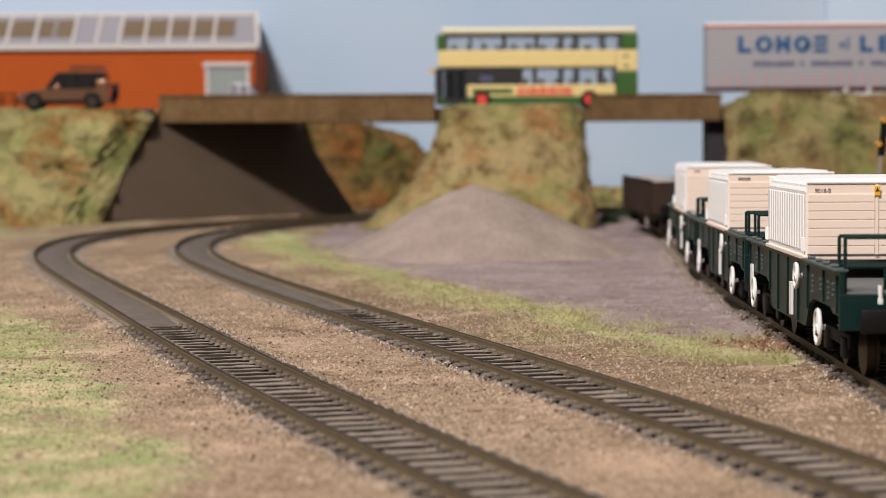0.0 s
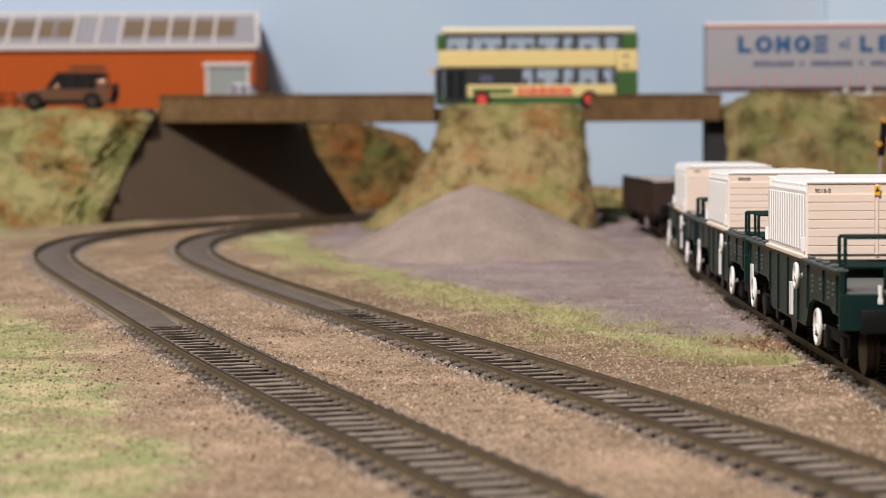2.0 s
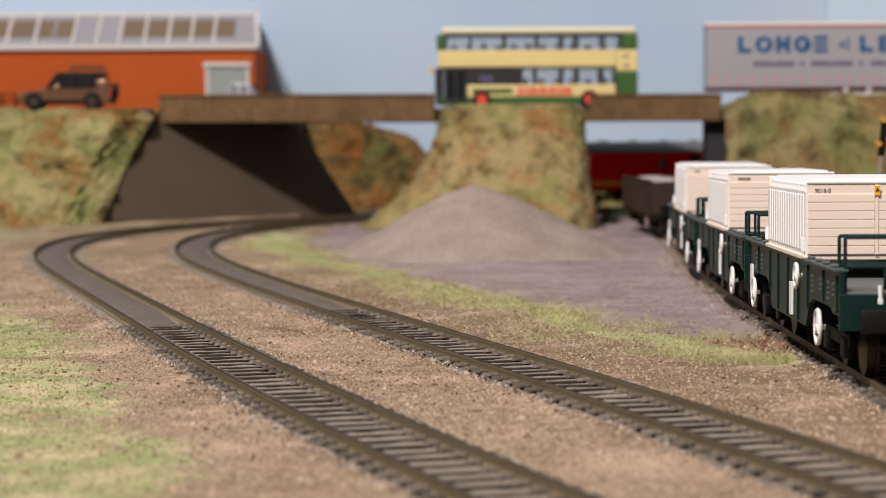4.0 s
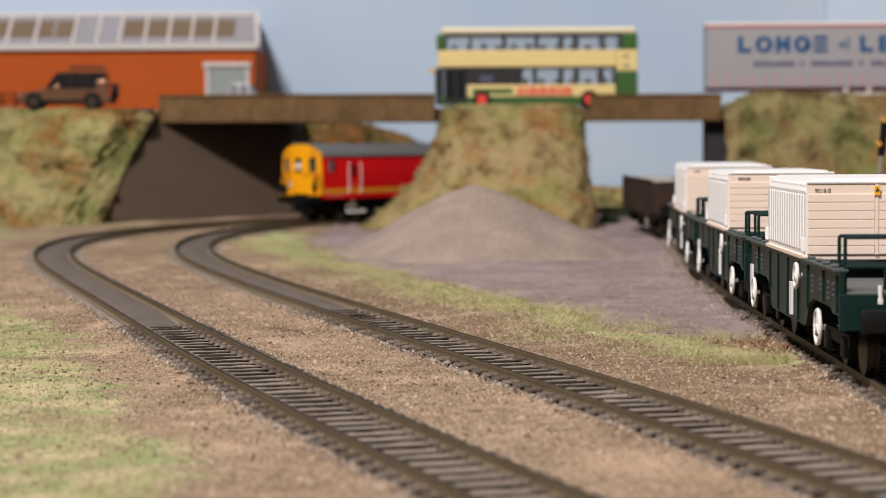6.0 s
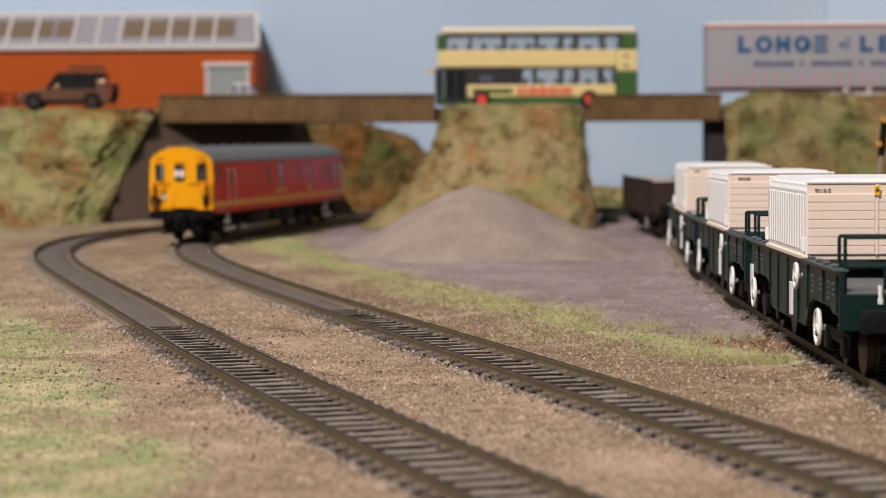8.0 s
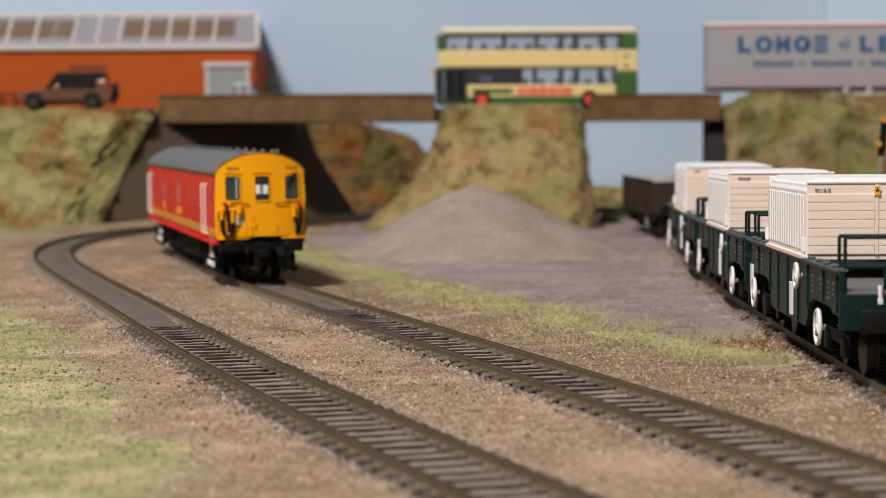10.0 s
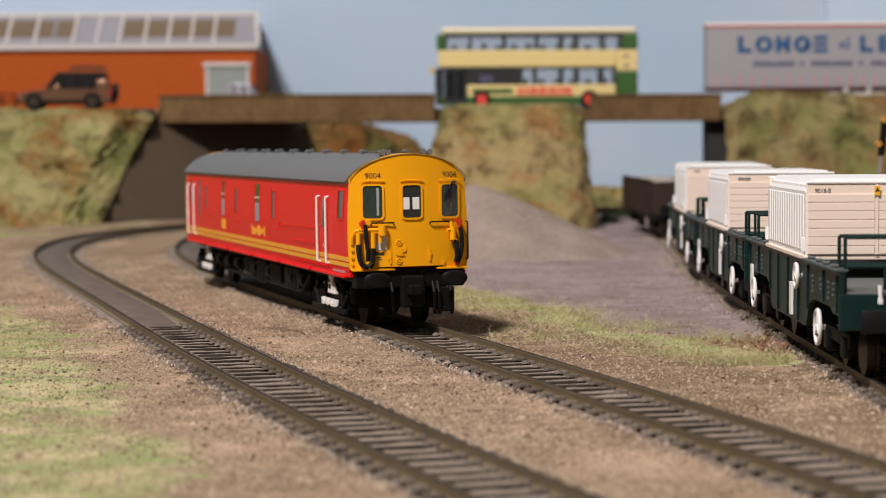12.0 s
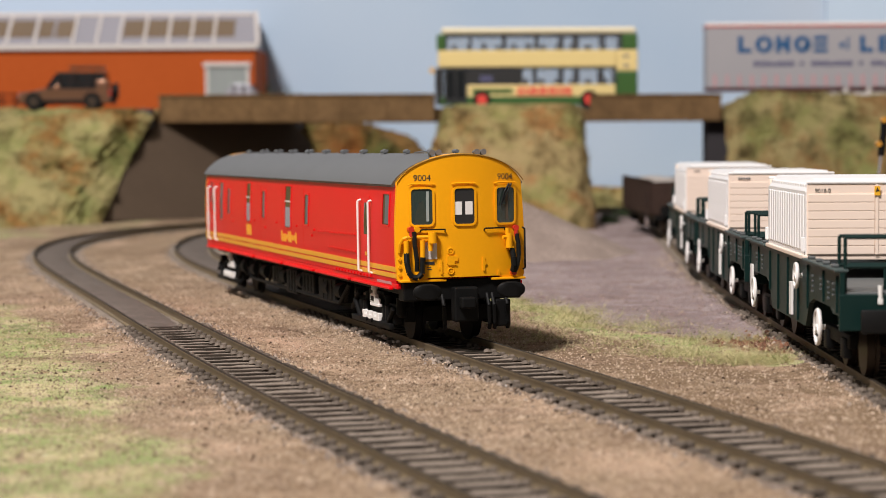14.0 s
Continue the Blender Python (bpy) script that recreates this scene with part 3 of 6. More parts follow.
# ---- bridge ----
def make_bridge():
    t = thing("road_bridge", Matrix(), "brown weathered card road bridge of two flat spans", "bridge", kind="structure")
    part("deck", boxed(-198, 192, 1516, 1612, 64, 72), CONCRETE, t, "dark flat underside and deck")
    part("road_surface", boxed(-196, 400, 1519, 1609, 72.3, 73.2), TARMAC, t, "plain grey road surface")
    for x0, x1, z0, z1 in ((-193, -5, 64, 81.6), (101, 190, 63.7, 80.8)):
        p = part("parapet", boxed(x0, x1, 1508, 1516, z0, z1, 0.5), CONCRETE, t, "brown plank-like concrete parapet")
        bm = bmesh.new()
        box(bm, x0 - 0.5, x1 + 0.5, 1506.8, 1517, z1 + 0.05, z1 + 1.4, 0.3)
        part("coping", bm, CONCRETE, p)
        n = int((x1 - x0) / 31)
        for k in range(1, n + 1):
            part("panel_rib", boxed(x0 + 31 * k - 0.6, x0 + 31 * k + 0.6, 1507.2, 1508.5, z0 + 0.3, z1, 0.1), CONCRETE, p)
    part("pillar", boxed(181, 196, 1518, 1540, -4, 64.2, 0.6), PILLAR, t, "dark square end pillar")
    # sloping abutment whose foot runs beside the outer track
    foot = [(-226, 1407, 1), (-62, 1610, -4)]
    crest = [(-193, 1509, 64.2), (-107, 1616, 64.2)]
    bm = bmesh.new()
    rows = [foot, crest, [(-260, 1540, 64.2), (-200, 1640, 64.2)], [(-260, 1540, -4), (-200, 1640, -4)]]
    v = [[bm.verts.new(p) for p in r] for r in rows]
    for i in range(4):
        a, b = v[i], v[(i + 1) % 4]
        bm.faces.new((a[0], a[1], b[1], b[0]))
    bm.faces.new([r[0] for r in v])
    bm.faces.new([r[1] for r in v])
    bmesh.ops.subdivide_edges(bm, edges=bm.edges, cuts=6, use_grid_fill=True)
    part("abutment", bm, SLOPE, t, "smooth dark brown sloping abutment")


make_bridge()
# high ground behind the left bank, carrying the yard and the building
tagged(part("yard", boxed(-640, -196, 1492, 1790, 60, 73.2), TARMAC), "raised grey yard in front of the brick building", "yard", kind="structure")
tagged(part("yard", boxed(192.5, 900, 1520, 1612, 60, 73.0), TARMAC), "raised grey road behind the grassy bank", "road", kind="structure")
tagged(part("yard", boxed(-193.5, -110, 1640, 1790, 60, 73.1), TARMAC), "raised grey yard beside the brick building", "yard", kind="structure")


# ---- spoil heap ----
def make_heap():
    rings = []
    for k in range(40):
        f = k / 39
        row = []
        for i in range(120):
            a = 2 * math.pi * i / 120
            c, s = math.cos(a), math.sin(a)
            rx = (74 if c < 0 else 86) * f
            ry = 84 * f
            z = 38.0 * (1 - f) ** 1.1 - 4.9 - 0.8 * f ** 4
            z -= 2.6 * math.exp(-(f * 8) ** 2)
            x, y = 15 + c * rx, 1095 + s * ry
            w = rough(x, y, 3, 0.05) * 2.2 * f * (1.2 - f) + rough(x, y, 7, 0.25) * 0.5 + rough(x, y, 9, 0.7) * 0.25
            row.append((x + w * c, y + w * s, z + w * 0.6))
        rings.append(row)
    return tagged(part("sand_hill", loft(bmesh.new(), rings), SAND, None, "", True), "conical hill of grey-brown sand on the clay", "sand hill")


make_heap()


# ---- the red mail van: front end at y = 0, rails at z = 0 ----
def van_half(z):
    return 17.6 - 0.0035 * (z - 27) ** 2 if z < 42 else 17.0


def end_bow(x):
    return 3.0 * (abs(x) / 17.0) ** 2.2


def plate_on_end(bm, x0, x1, z0, z1, out, thick, radius=0.0, seg=6):
    """A plate that follows the bowed end, rounded at its corners."""
    pts = []
    r = max(radius, 0.01)
    for cx, cz, a0 in ((x1 - r, z1 - r, 0), (x0 + r, z1 - r, 90), (x0 + r, z0 + r, 180), (x1 - r, z0 + r, 270)):
        for k in range(seg + 1):
            a = radians(a0 + 90 * k / seg)
            pts.append((cx + r * math.cos(a), cz + r * math.sin(a)))
    front = [(x, end_bow(x) - out - thick, z) for x, z in pts]
    back = [(x, end_bow(x) - out, z) for x, z in pts]
    return loft(bm, [front, back])


def frame_on_end(bm, x0, x1, z0, z1, out, thick, wide, radius, seg=6):
    def curve(g, rr):
        pts = []
        for cx, cz, a0 in ((x1 + g - rr, z1 + g - rr, 0), (x0 - g + rr, z1 + g - rr, 90), (x0 - g + rr, z0 - g + rr, 180), (x1 + g - rr, z0 - g + rr, 270)):
            for k in range(seg + 1):
                a = radians(a0 + 90 * k / seg)
                pts.append((cx + rr * math.cos(a), cz + rr * math.sin(a)))
        return pts
    a, b = curve(0, radius), curve(wide, radius + wide)
    rings = [[(x, end_bow(x) - out, z) for x, z in b], [(x, end_bow(x) - out - thick, z) for x, z in b],
             [(x, end_bow(x) - out - thick, z) for x, z in a], [(x, end_bow(x) - out, z) for x, z in a]]
    return loft(bm, rings, caps=False)


def make_van():
    v = thing("mail_van", mm(0, 1800, 0), "crimson electric mail van with yellow front end and grey roof", "railway van")
    L = 284.0
    K = L / 257.0
    zs = [16.2, 17.5, 20, 23, 26, 29, 32, 35, 38, 40, 41.8]
    sec = [(-van_half(z), z) for z in zs] + [(van_half(z), z) for z in reversed(zs)]
    bm = loft(bmesh.new(), [[(x, y, z) for x, z in sec] for y in (4.6, 40, 120, 200, L - 4.6)])
    body = part("body", bm, RED, v, "glossy crimson body side", True)
    # roof
    def arc(w, top, drop=0.0):
        return [(w * math.sin(a), 41.8 - drop + (top - 41.8) * (math.cos(a) - math.cos(1.25)) / (1 - math.cos(1.25))) for a in [-1.25 + 2.5 * k / 28 for k in range(29)]]
    outer = [(x / math.sin(1.25), z) for x, z in arc(17.9, 49.6)]
    rings = [[(x, y + d * end_bow(min(17.0, abs(x))), z) for x, z in outer + [(17.9 * 0.98, 41.2), (-17.9 * 0.98, 41.2)]] for y, d in ((2.2, 1), (9, 0), (60, 0), (130, 0), (200, 0), (L - 8, 0), (L - 0.5, -1))]
    roof = part("roof", loft(bmesh.new(), rings), ROOF, v, "plain grey curved roof", True)
    for k in range(11):
        for sx in (-3.4, 3.4):
            bm = bmesh.new()
            y = (16 + k * 22.4) * K
            rod(bm, (sx, y, 48.8), (sx, y, 50.0), 1.0, 10, 0.6)
            rod(bm, (sx, y - 1.5, 50.2), (sx, y + 1.5, 50.2), 0.5, 8)
            box(bm, sx - 1.0, sx + 1.0, y - 0.5, y + 0.5, 49.8, 50.5, 0.2)
            part("roof_vent", bm, ROOF, roof)
    for sx in (-6.2, 6.0):
        bm = bmesh.new()
        for o in (-0.9, 0.9):
            rod(bm, (sx + o, 3.6, 50.0), (sx + o, 6.8, 49.9), 0.8, 12, 0.4)
            box(bm, sx + o - 0.3, sx + o + 0.3, 5.6, 6.4, 48.2, 50.0)
        part("horn", bm, ROOF, roof, "twin air horns")
    part("aerial_wire", bar(bmesh.new(), [(-6.4, 7, 50.0), (-5, 18, 50.3), (-4.6, 30, 49.9)], 0.18, 6), ROOF, roof)
    # yellow end, front and back
    def end_cap():
        bm = bmesh.new()
        cols = [-17.5 + 35.0 * k / 26 for k in range(27)]
        front, back = [], []
        for x in cols:
            a = math.asin(max(-1, min(1, x / 17.9 * math.sin(1.25))))
            top = 41.8 + 7.8 * (math.cos(a) - math.cos(1.25)) / (1 - math.cos(1.25)) + 0.08
            low = 16.9 if abs(x) > 9.5 else 17.6
            front.append([(x * van_half(min(41.8, low + (top - low) * j / 10)) / 17.55, end_bow(x), low + (top - low) * j / 10) for j in range(11)])
        rows = [[bm.verts.new(p) for p in r] for r in front]
        rb = [[bm.verts.new((p[0], 5.4, p[2])) for p in r] for r in front]
        for i in range(26):
            for j in range(10):
                bm.faces.new((rows[i][j], rows[i + 1][j], rows[i + 1][j + 1], rows[i][j + 1]))
            bm.faces.new((rows[i][10], rows[i + 1][10], rb[i + 1][10], rb[i][10]))
            bm.faces.new((rb[i][0], rb[i + 1][0], rows[i + 1][0], rows[i][0]))
        for i in (0, 26):
            for j in range(10):
                bm.faces.new((rows[i][j], rows[i][j + 1], rb[i][j + 1], rb[i][j]))
        return bm
    cap = part("cab_end", end_cap(), YELLOW, v, "bright yellow bowed cab end", True)
    # thin rim over the end; its olive brown paints the yellow edge's shade
    bm = bmesh.new()
    pts = []
    for k in range(25):
        x = -17.4 + 34.8 * k / 24
        a = math.asin(max(-1, min(1, x / 17.9 * math.sin(1.25))))
        z = 41.8 + 7.8 * (math.cos(a) - math.cos(1.25)) / (1 - math.cos(1.25)) - 0.1
        pts.append((x, end_bow(min(17.0, abs(x))) - 0.1, z))
    part("shaded_rim", bar(bm, pts, 0.16, 6), RIM, v, "olive-brown rim painting the shaded top edge of the yellow end")
    rear = part("rear_cab_end", end_cap(), YELLOW, v, "yellow cab end", True, at=mm(0, L, 0, 0, 0, 180))
    for x0, x1 in ((-13.6, -8.2), (-2.4, 3.0), (9.3, 14.5)):
        mid = abs(x0 + x1) < 1
        w = part("cab_window", frame_on_end(bmesh.new(), x0, x1, 31.4, 40.6, 0.0, 0.38, 0.55, 0.9), YELLOW, cap, "yellow rounded window surround", True)
        part("pane", plate_on_end(bmesh.new(), x0 - 0.1, x1 + 0.1, 31.3, 40.7, 0.02, 0.1, 0.85), PRINT if mid else CABGLASS, w, "dark glazed pane")
        part("drip_strip", bar(bmesh.new(), [(x0 - 0.7, end_bow(x0) - 0.3, 41.75), (x0 + 0.4, end_bow(x0) - 0.35, 42.0), (x1 - 0.4, end_bow(x1) - 0.35, 42.0), (x1 + 0.7, end_bow(x1) - 0.3, 41.75)], 0.18, 6), YELLOW, w)
        if mid:
            # two white plates on the dark pane, painted in for bright light
            for a, b in ((-2.3, -0.4), (0.5, 2.5)):
                part("white_light_plate", plate_on_end(bmesh.new(), a, b, 33.8, 37.2, 0.12, 0.04, 0.1, 2), WHITE, w, "white plate standing in for bright light in the middle pane")
        else:
            # upright strip on the glass, its colour standing for a reflection
            q = (x1 - 1.6) if x0 < 0 else (x1 - 2.6)
            part("pane_glare_strip", plate_on_end(bmesh.new(), q, q + 0.7, 32.2, 40.0, 0.12, 0.03, 0.1, 2), DOORGREY if x0 < 0 else SLOPE, w, "upright strip painted on the cab pane as a reflection")
    part("wiper", bar(bmesh.new(), [(12.9, end_bow(12.9) - 0.5, 41.6), (11.6, end_bow(11.6) - 0.55, 39.6), (10.4, end_bow(10.4) - 0.5, 36.0)], 0.24, 6), RUBBER, cap, "black windscreen wiper")
    part("wiper", bar(bmesh.new(), [(13.6, end_bow(13.6) - 0.5, 41.6), (12.3, end_bow(12.3) - 0.55, 39.4), (11.0, end_bow(11) - 0.5, 37.0)], 0.24, 6), RUBBER, cap, "black windscreen wiper")
    for x in (-10.7, 11.9):
        letters("number", "9004", 2.3, mm(x, end_bow(x * 1.043) - 0.03, 42.7, 90, 0, 13 * (1 if x > 0 else -1)), PRINT, cap, 0.015)
    for a, b in ((-11.4, -5.0), (5.6, 11.6)):
        part("handrail", bar(bmesh.new(), [(a, end_bow(a) - 0.1, 29.6), (a + 0.1, end_bow(a) - 0.8, 30.1), (b - 0.2, end_bow(b) - 0.8, 30.1), (b, end_bow(b) - 0.1, 29.6)], 0.2, 6), RUBBER, cap, "black handrail")
    # jumper cables and cocks
    def front(x, out):
        return end_bow(min(17.0, abs(x))) - out
    bm = bmesh.new()
    bar(bm, [(-16.6, front(16.6, 0.2), 24.2), (-16.6, front(16.6, 0.9), 26.6), (-16.0, front(16, 1.2), 27.8), (-14.8, front(14.8, 1.3), 28.2), (-8.4, front(8.4, 1.3), 28.2)], 0.5, 8)
    for x, lo, hi, r in ((-15.2, 24.0, 27.4, 0.75), (-11.2, 22.8, 27.4, 0.7), (-8.6, 26.6, 29.4, 1.2), (-9.2, 24.6, 26.8, 0.6)):
        rod(bm, (x, front(x, 1.3), lo), (x, front(x, 1.3), hi), r, 12)
    rod(bm, (-12.4, front(12.4, 1.2), 30.2), (-12.4, front(12.4, -0.1), 30.2), 0.8, 10)
    for z in (18.4, 20.4, 22.4, 24.4):
        rod(bm, (-16.6, front(16.6, 0.5), z), (-16.6, front(16.6, -0.2), z), 0.45, 8)
    box(bm, -17.0, -4.6, front(13, 1.1), front(13, -1.6), 16.5, 17.1, 0.15)
    part("jumper_bracket", bm, YELLOW, cap, "yellow pipe bracket and cocks", True)
    bm = bmesh.new()
    for x, lo, hi, r in ((12.4, 24.8, 28.6, 0.95), (12.0, 28.4, 30.0, 0.6), (13.2, 24.2, 25.2, 0.8)):
        rod(bm, (x, front(x, 1.3), lo), (x, front(x, 1.3), hi), r, 12)
    rod(bm, (10.6, front(10.6, 1.2), 27.6), (13.4, front(13.4, 1.2), 27.6), 0.5, 8)
    box(bm, 7.6, 17.0, front(13, 1.1), front(13, -1.6), 16.5, 17.1, 0.15)
    part("jumper_bracket", bm, YELLOW, cap, "yellow pipe cocks", True)
    for pts, r in (([(-15.2, 1.3, 24.2), (-15.3, 1.9, 21.6), (-14.9, 2.1, 19.2), (-14.0, 1.9, 17.9), (-12.6, 1.7, 17.7), (-11.5, 1.6, 18.8), (-11.2, 1.4, 23.0)], 0.75),
                   ([(-13.3, 1.4, 29.6), (-13.2, 1.8, 26.0), (-12.8, 1.9, 22.0), (-12.8, 1.6, 19.4)], 0.62),
                   ([(13.1, 1.3, 25.0), (13.5, 1.9, 22.4), (13.6, 1.9, 20.0), (13.3, 1.4, 18.6)], 0.75),
                   ([(14.7, 1.3, 28.4), (15.1, 1.8, 25.6), (15.1, 1.9, 22.4), (14.6, 1.7, 20.0), (13.9, 1.4, 18.4)], 0.62)):
        part("jumper_cable", bar(bmesh.new(), [(x, front(x, o), z) for x, o, z in pts], r, 8), RUBBER, cap, "black jumper cable", True)
    part("grab_rail", bar(bmesh.new(), [(17.0, 2.6, 30.0), (17.3, 1.9, 29.6), (17.3, 1.9, 19.4), (17.0, 2.6, 19.0)], 0.25, 6), RUBBER, cap, "black vertical grab rail")
    # red taps with hose ends, one on each side
    for x, z in ((-14.0, 30.2), (14.6, 30.0)):
        part("red_tap", rod(rod(bmesh.new(), (x, front(x, 1.7), z), (x, front(x, -0.2), z), 0.75, 12), (x, front(x, 1.2), z), (x, front(x, 1.2), z - 2.2), 0.55, 8), LAMPRED, cap, "small red tap and hose end")
    part("hose_clip", rod(bmesh.new(), (13.8, front(13.8, 1.7), 18.2), (13.8, front(13.8, 0), 18.2), 0.7, 10), LAMPRED, cap, "small red hose clip")
    part("white_plate", plate_on_end(bmesh.new(), -10.6, -7.2, 22.4, 26.8, 0.0, 0.2, 0.1, 2), TRIM, cap, "pale grey notice plate")
    part("data_plate", plate_on_end(bmesh.new(), -11.2, -7.9, 21.0, 21.8, 0.0, 0.15, 0.1, 2), PRINT, cap, "small black data label")
    for x0, z in ((-9.9, 20.2), (-9.7, 19.6)):
        part("data_line", plate_on_end(bmesh.new(), x0, x0 + 1.2, z, z + 0.25, 0.0, 0.03, 0.05, 2), PRINT, cap)
    for x0, x1, z0, z1 in ((-4.6, -2.6, 21.0, 23.2), (-3.2, -1.7, 21.8, 23.0), (-4.4, -2.0, 20.7, 21.0), (-6.4, -5.9, 18.4, 22.2), (-6.8, -6.2, 19.6, 20.4), (5.1, 5.7, 19.0, 22.6), (5.4, 6.1, 20.6, 21.4), (9.4, 10.0, 17.6, 19.0)):
        part("fitting", plate_on_end(bmesh.new(), x0, x1, z0, z1, 0.0, 0.35, 0.2, 3), YELLOW, cap)
    for z in (24.4, 19.2):
        bm = ring(bmesh.new(), (-3.6, front(3.6, 0.15), z), (0, 1, 0), 0.75, 0.2, 16, 6)
        rod(bm, (-3.6, front(3.6, 0.3), z), (-3.6, front(3.6, -0.1), z), 0.4, 10)
        part("fitting", bm, YELLOW, cap)
    # buffer beam, buffers, coupling, pipes
    part("buffer_beam", boxed(-16, 16, 1.5, 7, 11.5, 16.9, 0.4), BLACK, v, "matt black buffer beam")
    for x in (-11.3, 11.3):
        bm = bmesh.new()
        rod(bm, (x, -4.2, 14.2), (x, 2.5, 14.2), 1.3, 12)
        rings = []
        for y, f in ((-5.0, 0.85), (-4.6, 1.0), (-4.1, 1.0)):
            rings.append([(x + f * 3.8 * math.copysign(abs(math.cos(a)) ** 0.8, math.cos(a)), y, 14.2 + f * 2.1 * math.copysign(abs(math.sin(a)) ** 0.9, math.sin(a))) for a in [2 * math.pi * k / 28 for k in range(28)]])
        loft(bm, rings)
        part("buffer", bm, BLACK, v, "oval black buffer", True)
    bm = bmesh.new()
    box(bm, -3.2, 3.4, -1.5, 2, 6, 15, 0.5)
    box(bm, -2, 2, -4, 0, 9.5, 12.5, 0.5)
    part("coupling", bm, BLACK, v, "black coupler and drawgear")
    for x in (6.2, 7.6, -6.0, 11.2):
        pipe = bar(bmesh.new(), [(x, 0.5, 13), (x, -1.4, 10), (x + 0.3, -0.8, 5.5), (x + 0.6, 0.5, 4)], 0.55, 8)
        part("brake_pipe", pipe, BLACK, v, "black hanging brake pipe", True)
    part("cable_box", boxed(8.2, 12.4, -0.6, 1.2, 4.4, 11.5, 0.4), BLACK, v, "black hanging cable box")
    # sides: lining, windows, doors, rails
    for side in (-1, 1):
        def slab(bm, y0, y1, z0, z1, out, thick):
            pts0 = [(side * (van_half(z) + out), z) for z in (z0, (z0 + z1) / 2, z1)]
            pts1 = [(side * (van_half(z) + out + thick), z) for z in (z1, (z0 + z1) / 2, z0)]
            return loft(bm, [[(x, y, z) for x, z in pts0 + pts1] for y in (y0, y1)])
        part("lining", slab(bmesh.new(), 3.4, L - 3, 19.15, 20.45, 0, 0.16), GOLD, body, "gold lining stripe")
        part("lining", slab(bmesh.new(), 3.4, L - 3, 17.5, 18.7, 0, 0.16), GOLD, body, "gold lining stripe")
        part("solebar", boxed(min(side * 15.4, side * 17.2), max(side * 15.4, side * 17.2), 4.0, L - 4, 14.6, 16.1, 0.3), RED, v, "crimson lower skirt")
        for y, w, z0, z1, pale in ((13, 6.6, 31.2, 39.2, 0), (107.5, 5.4, 28.2, 37.2, 0), (134, 8.2, 26.4, 39.4, 1), (172, 5.2, 28.2, 37.2, 0), (197.5, 6.6, 26.4, 39.4, 1), (233.5, 5.2, 28.2, 37.0, 0), (248, 6.6, 25.6, 39.0, 0), (268, 4.0, 31.2, 39.0, 0)):
            fr = bmesh.new()
            for a, b, c, d in ((y - w / 2 - 0.5, y - w / 2, z0 - 0.4, z1 + 0.4), (y + w / 2, y + w / 2 + 0.5, z0 - 0.4, z1 + 0.4), (y - w / 2, y + w / 2, z1, z1 + 0.5), (y - w / 2, y + w / 2, z0 - 0.5, z0)):
                slab(fr, a, b, c, d, -0.3, 0.5)
            win = part("side_window", fr, RED, body, "narrow body side window")
            part("pane", slab(bmesh.new(), y - w / 2, y + w / 2, z0, z1, -0.2, 0.24), DARKGLASS, win, "dark pane")
            if pale:
                part("pane_patch", slab(bmesh.new(), y - w / 2 + 0.6, y + w / 2 - 0.6, z0 + 0.3, z0 + 6.4, 0.05, 0.05), SHEETROOF, win, "pale lower light")
                part("window_bar", slab(bmesh.new(), y - w / 2, y + w / 2, z0 + 8.0, z0 + 8.5, 0.05, 0.1), TRIM, win)
            else:
                # half-width grey patch on the pane, painted in for a muted reflection
                part("pane_patch", slab(bmesh.new(), y - w / 2 + 0.5, y + w * 0.12, z0 + 0.3, z1 - 0.3, 0.05, 0.05), ROOF, win, "grey patch painted on the pane as a muted reflection")
        for y in (28.2, 39.6, 257, 270.5):
            x = side * 18.4
            part("door_handrail", bar(bmesh.new(), [(x - side * 1.0, y, 37.2), (x, y, 36.9), (x, y, 17.9), (x - side * 1.0, y, 17.6)], 0.33, 8), WHITE, body, "long white door handrail", True)
        for y0, y1 in ((30.6, 37), (259, 266)):
            dr = part("cab_door", slab(bmesh.new(), y0, y1, 16.6, 38.5, 0, 0.14), RED, body, "crimson cab door")
            part("pane", slab(bmesh.new(), y0 + 1.2, y1 - 1.2, 28, 36.5, 0.14, 0.05), DARKGLASS, dr)
        for y0, y1 in ((112, 126), (142, 156), (177, 190), (204, 218)):
            part("load_door", slab(bmesh.new(), y0, y1, 18, 39, 0, 0.12), RED, body)
        for k in range(14):
            part("door_hinge", slab(bmesh.new(), 46 + k * 3.4, 48.2 + k * 3.4, 27.2 - 0.05 * k, 27.7 - 0.05 * k, 0, 0.3), RED, body)
        for k in range(10):
            part("door_hinge", slab(bmesh.new(), 46 + k * 3.4, 48.4 + k * 3.4, 22.4, 22.9, 0, 0.3), RED, body)
        for k in range(12):
            part("footstep_bracket", slab(bmesh.new(), 30 + k * 3.6, 32 + k * 3.6, 16.4, 17.0, 0, 0.45), RED, body)
        for k in range(6):
            part("footboard", boxed(min(side * 17.0, side * 18.1), max(side * 17.0, side * 18.1), 8 + k * 45.5, 50 + k * 45.5, 14.3, 15.0, 0.2), RED, v, "crimson footboard along the side")
        for y, z in ((96, 26.6), (99, 24.8), (120, 27.0), (150, 27.2), (168, 25.0), (186, 26.8), (226, 25.4)):
            part("door_handle", slab(bmesh.new(), y, y + 1.6, z, z + 0.7, 0, 0.5), RED, body)
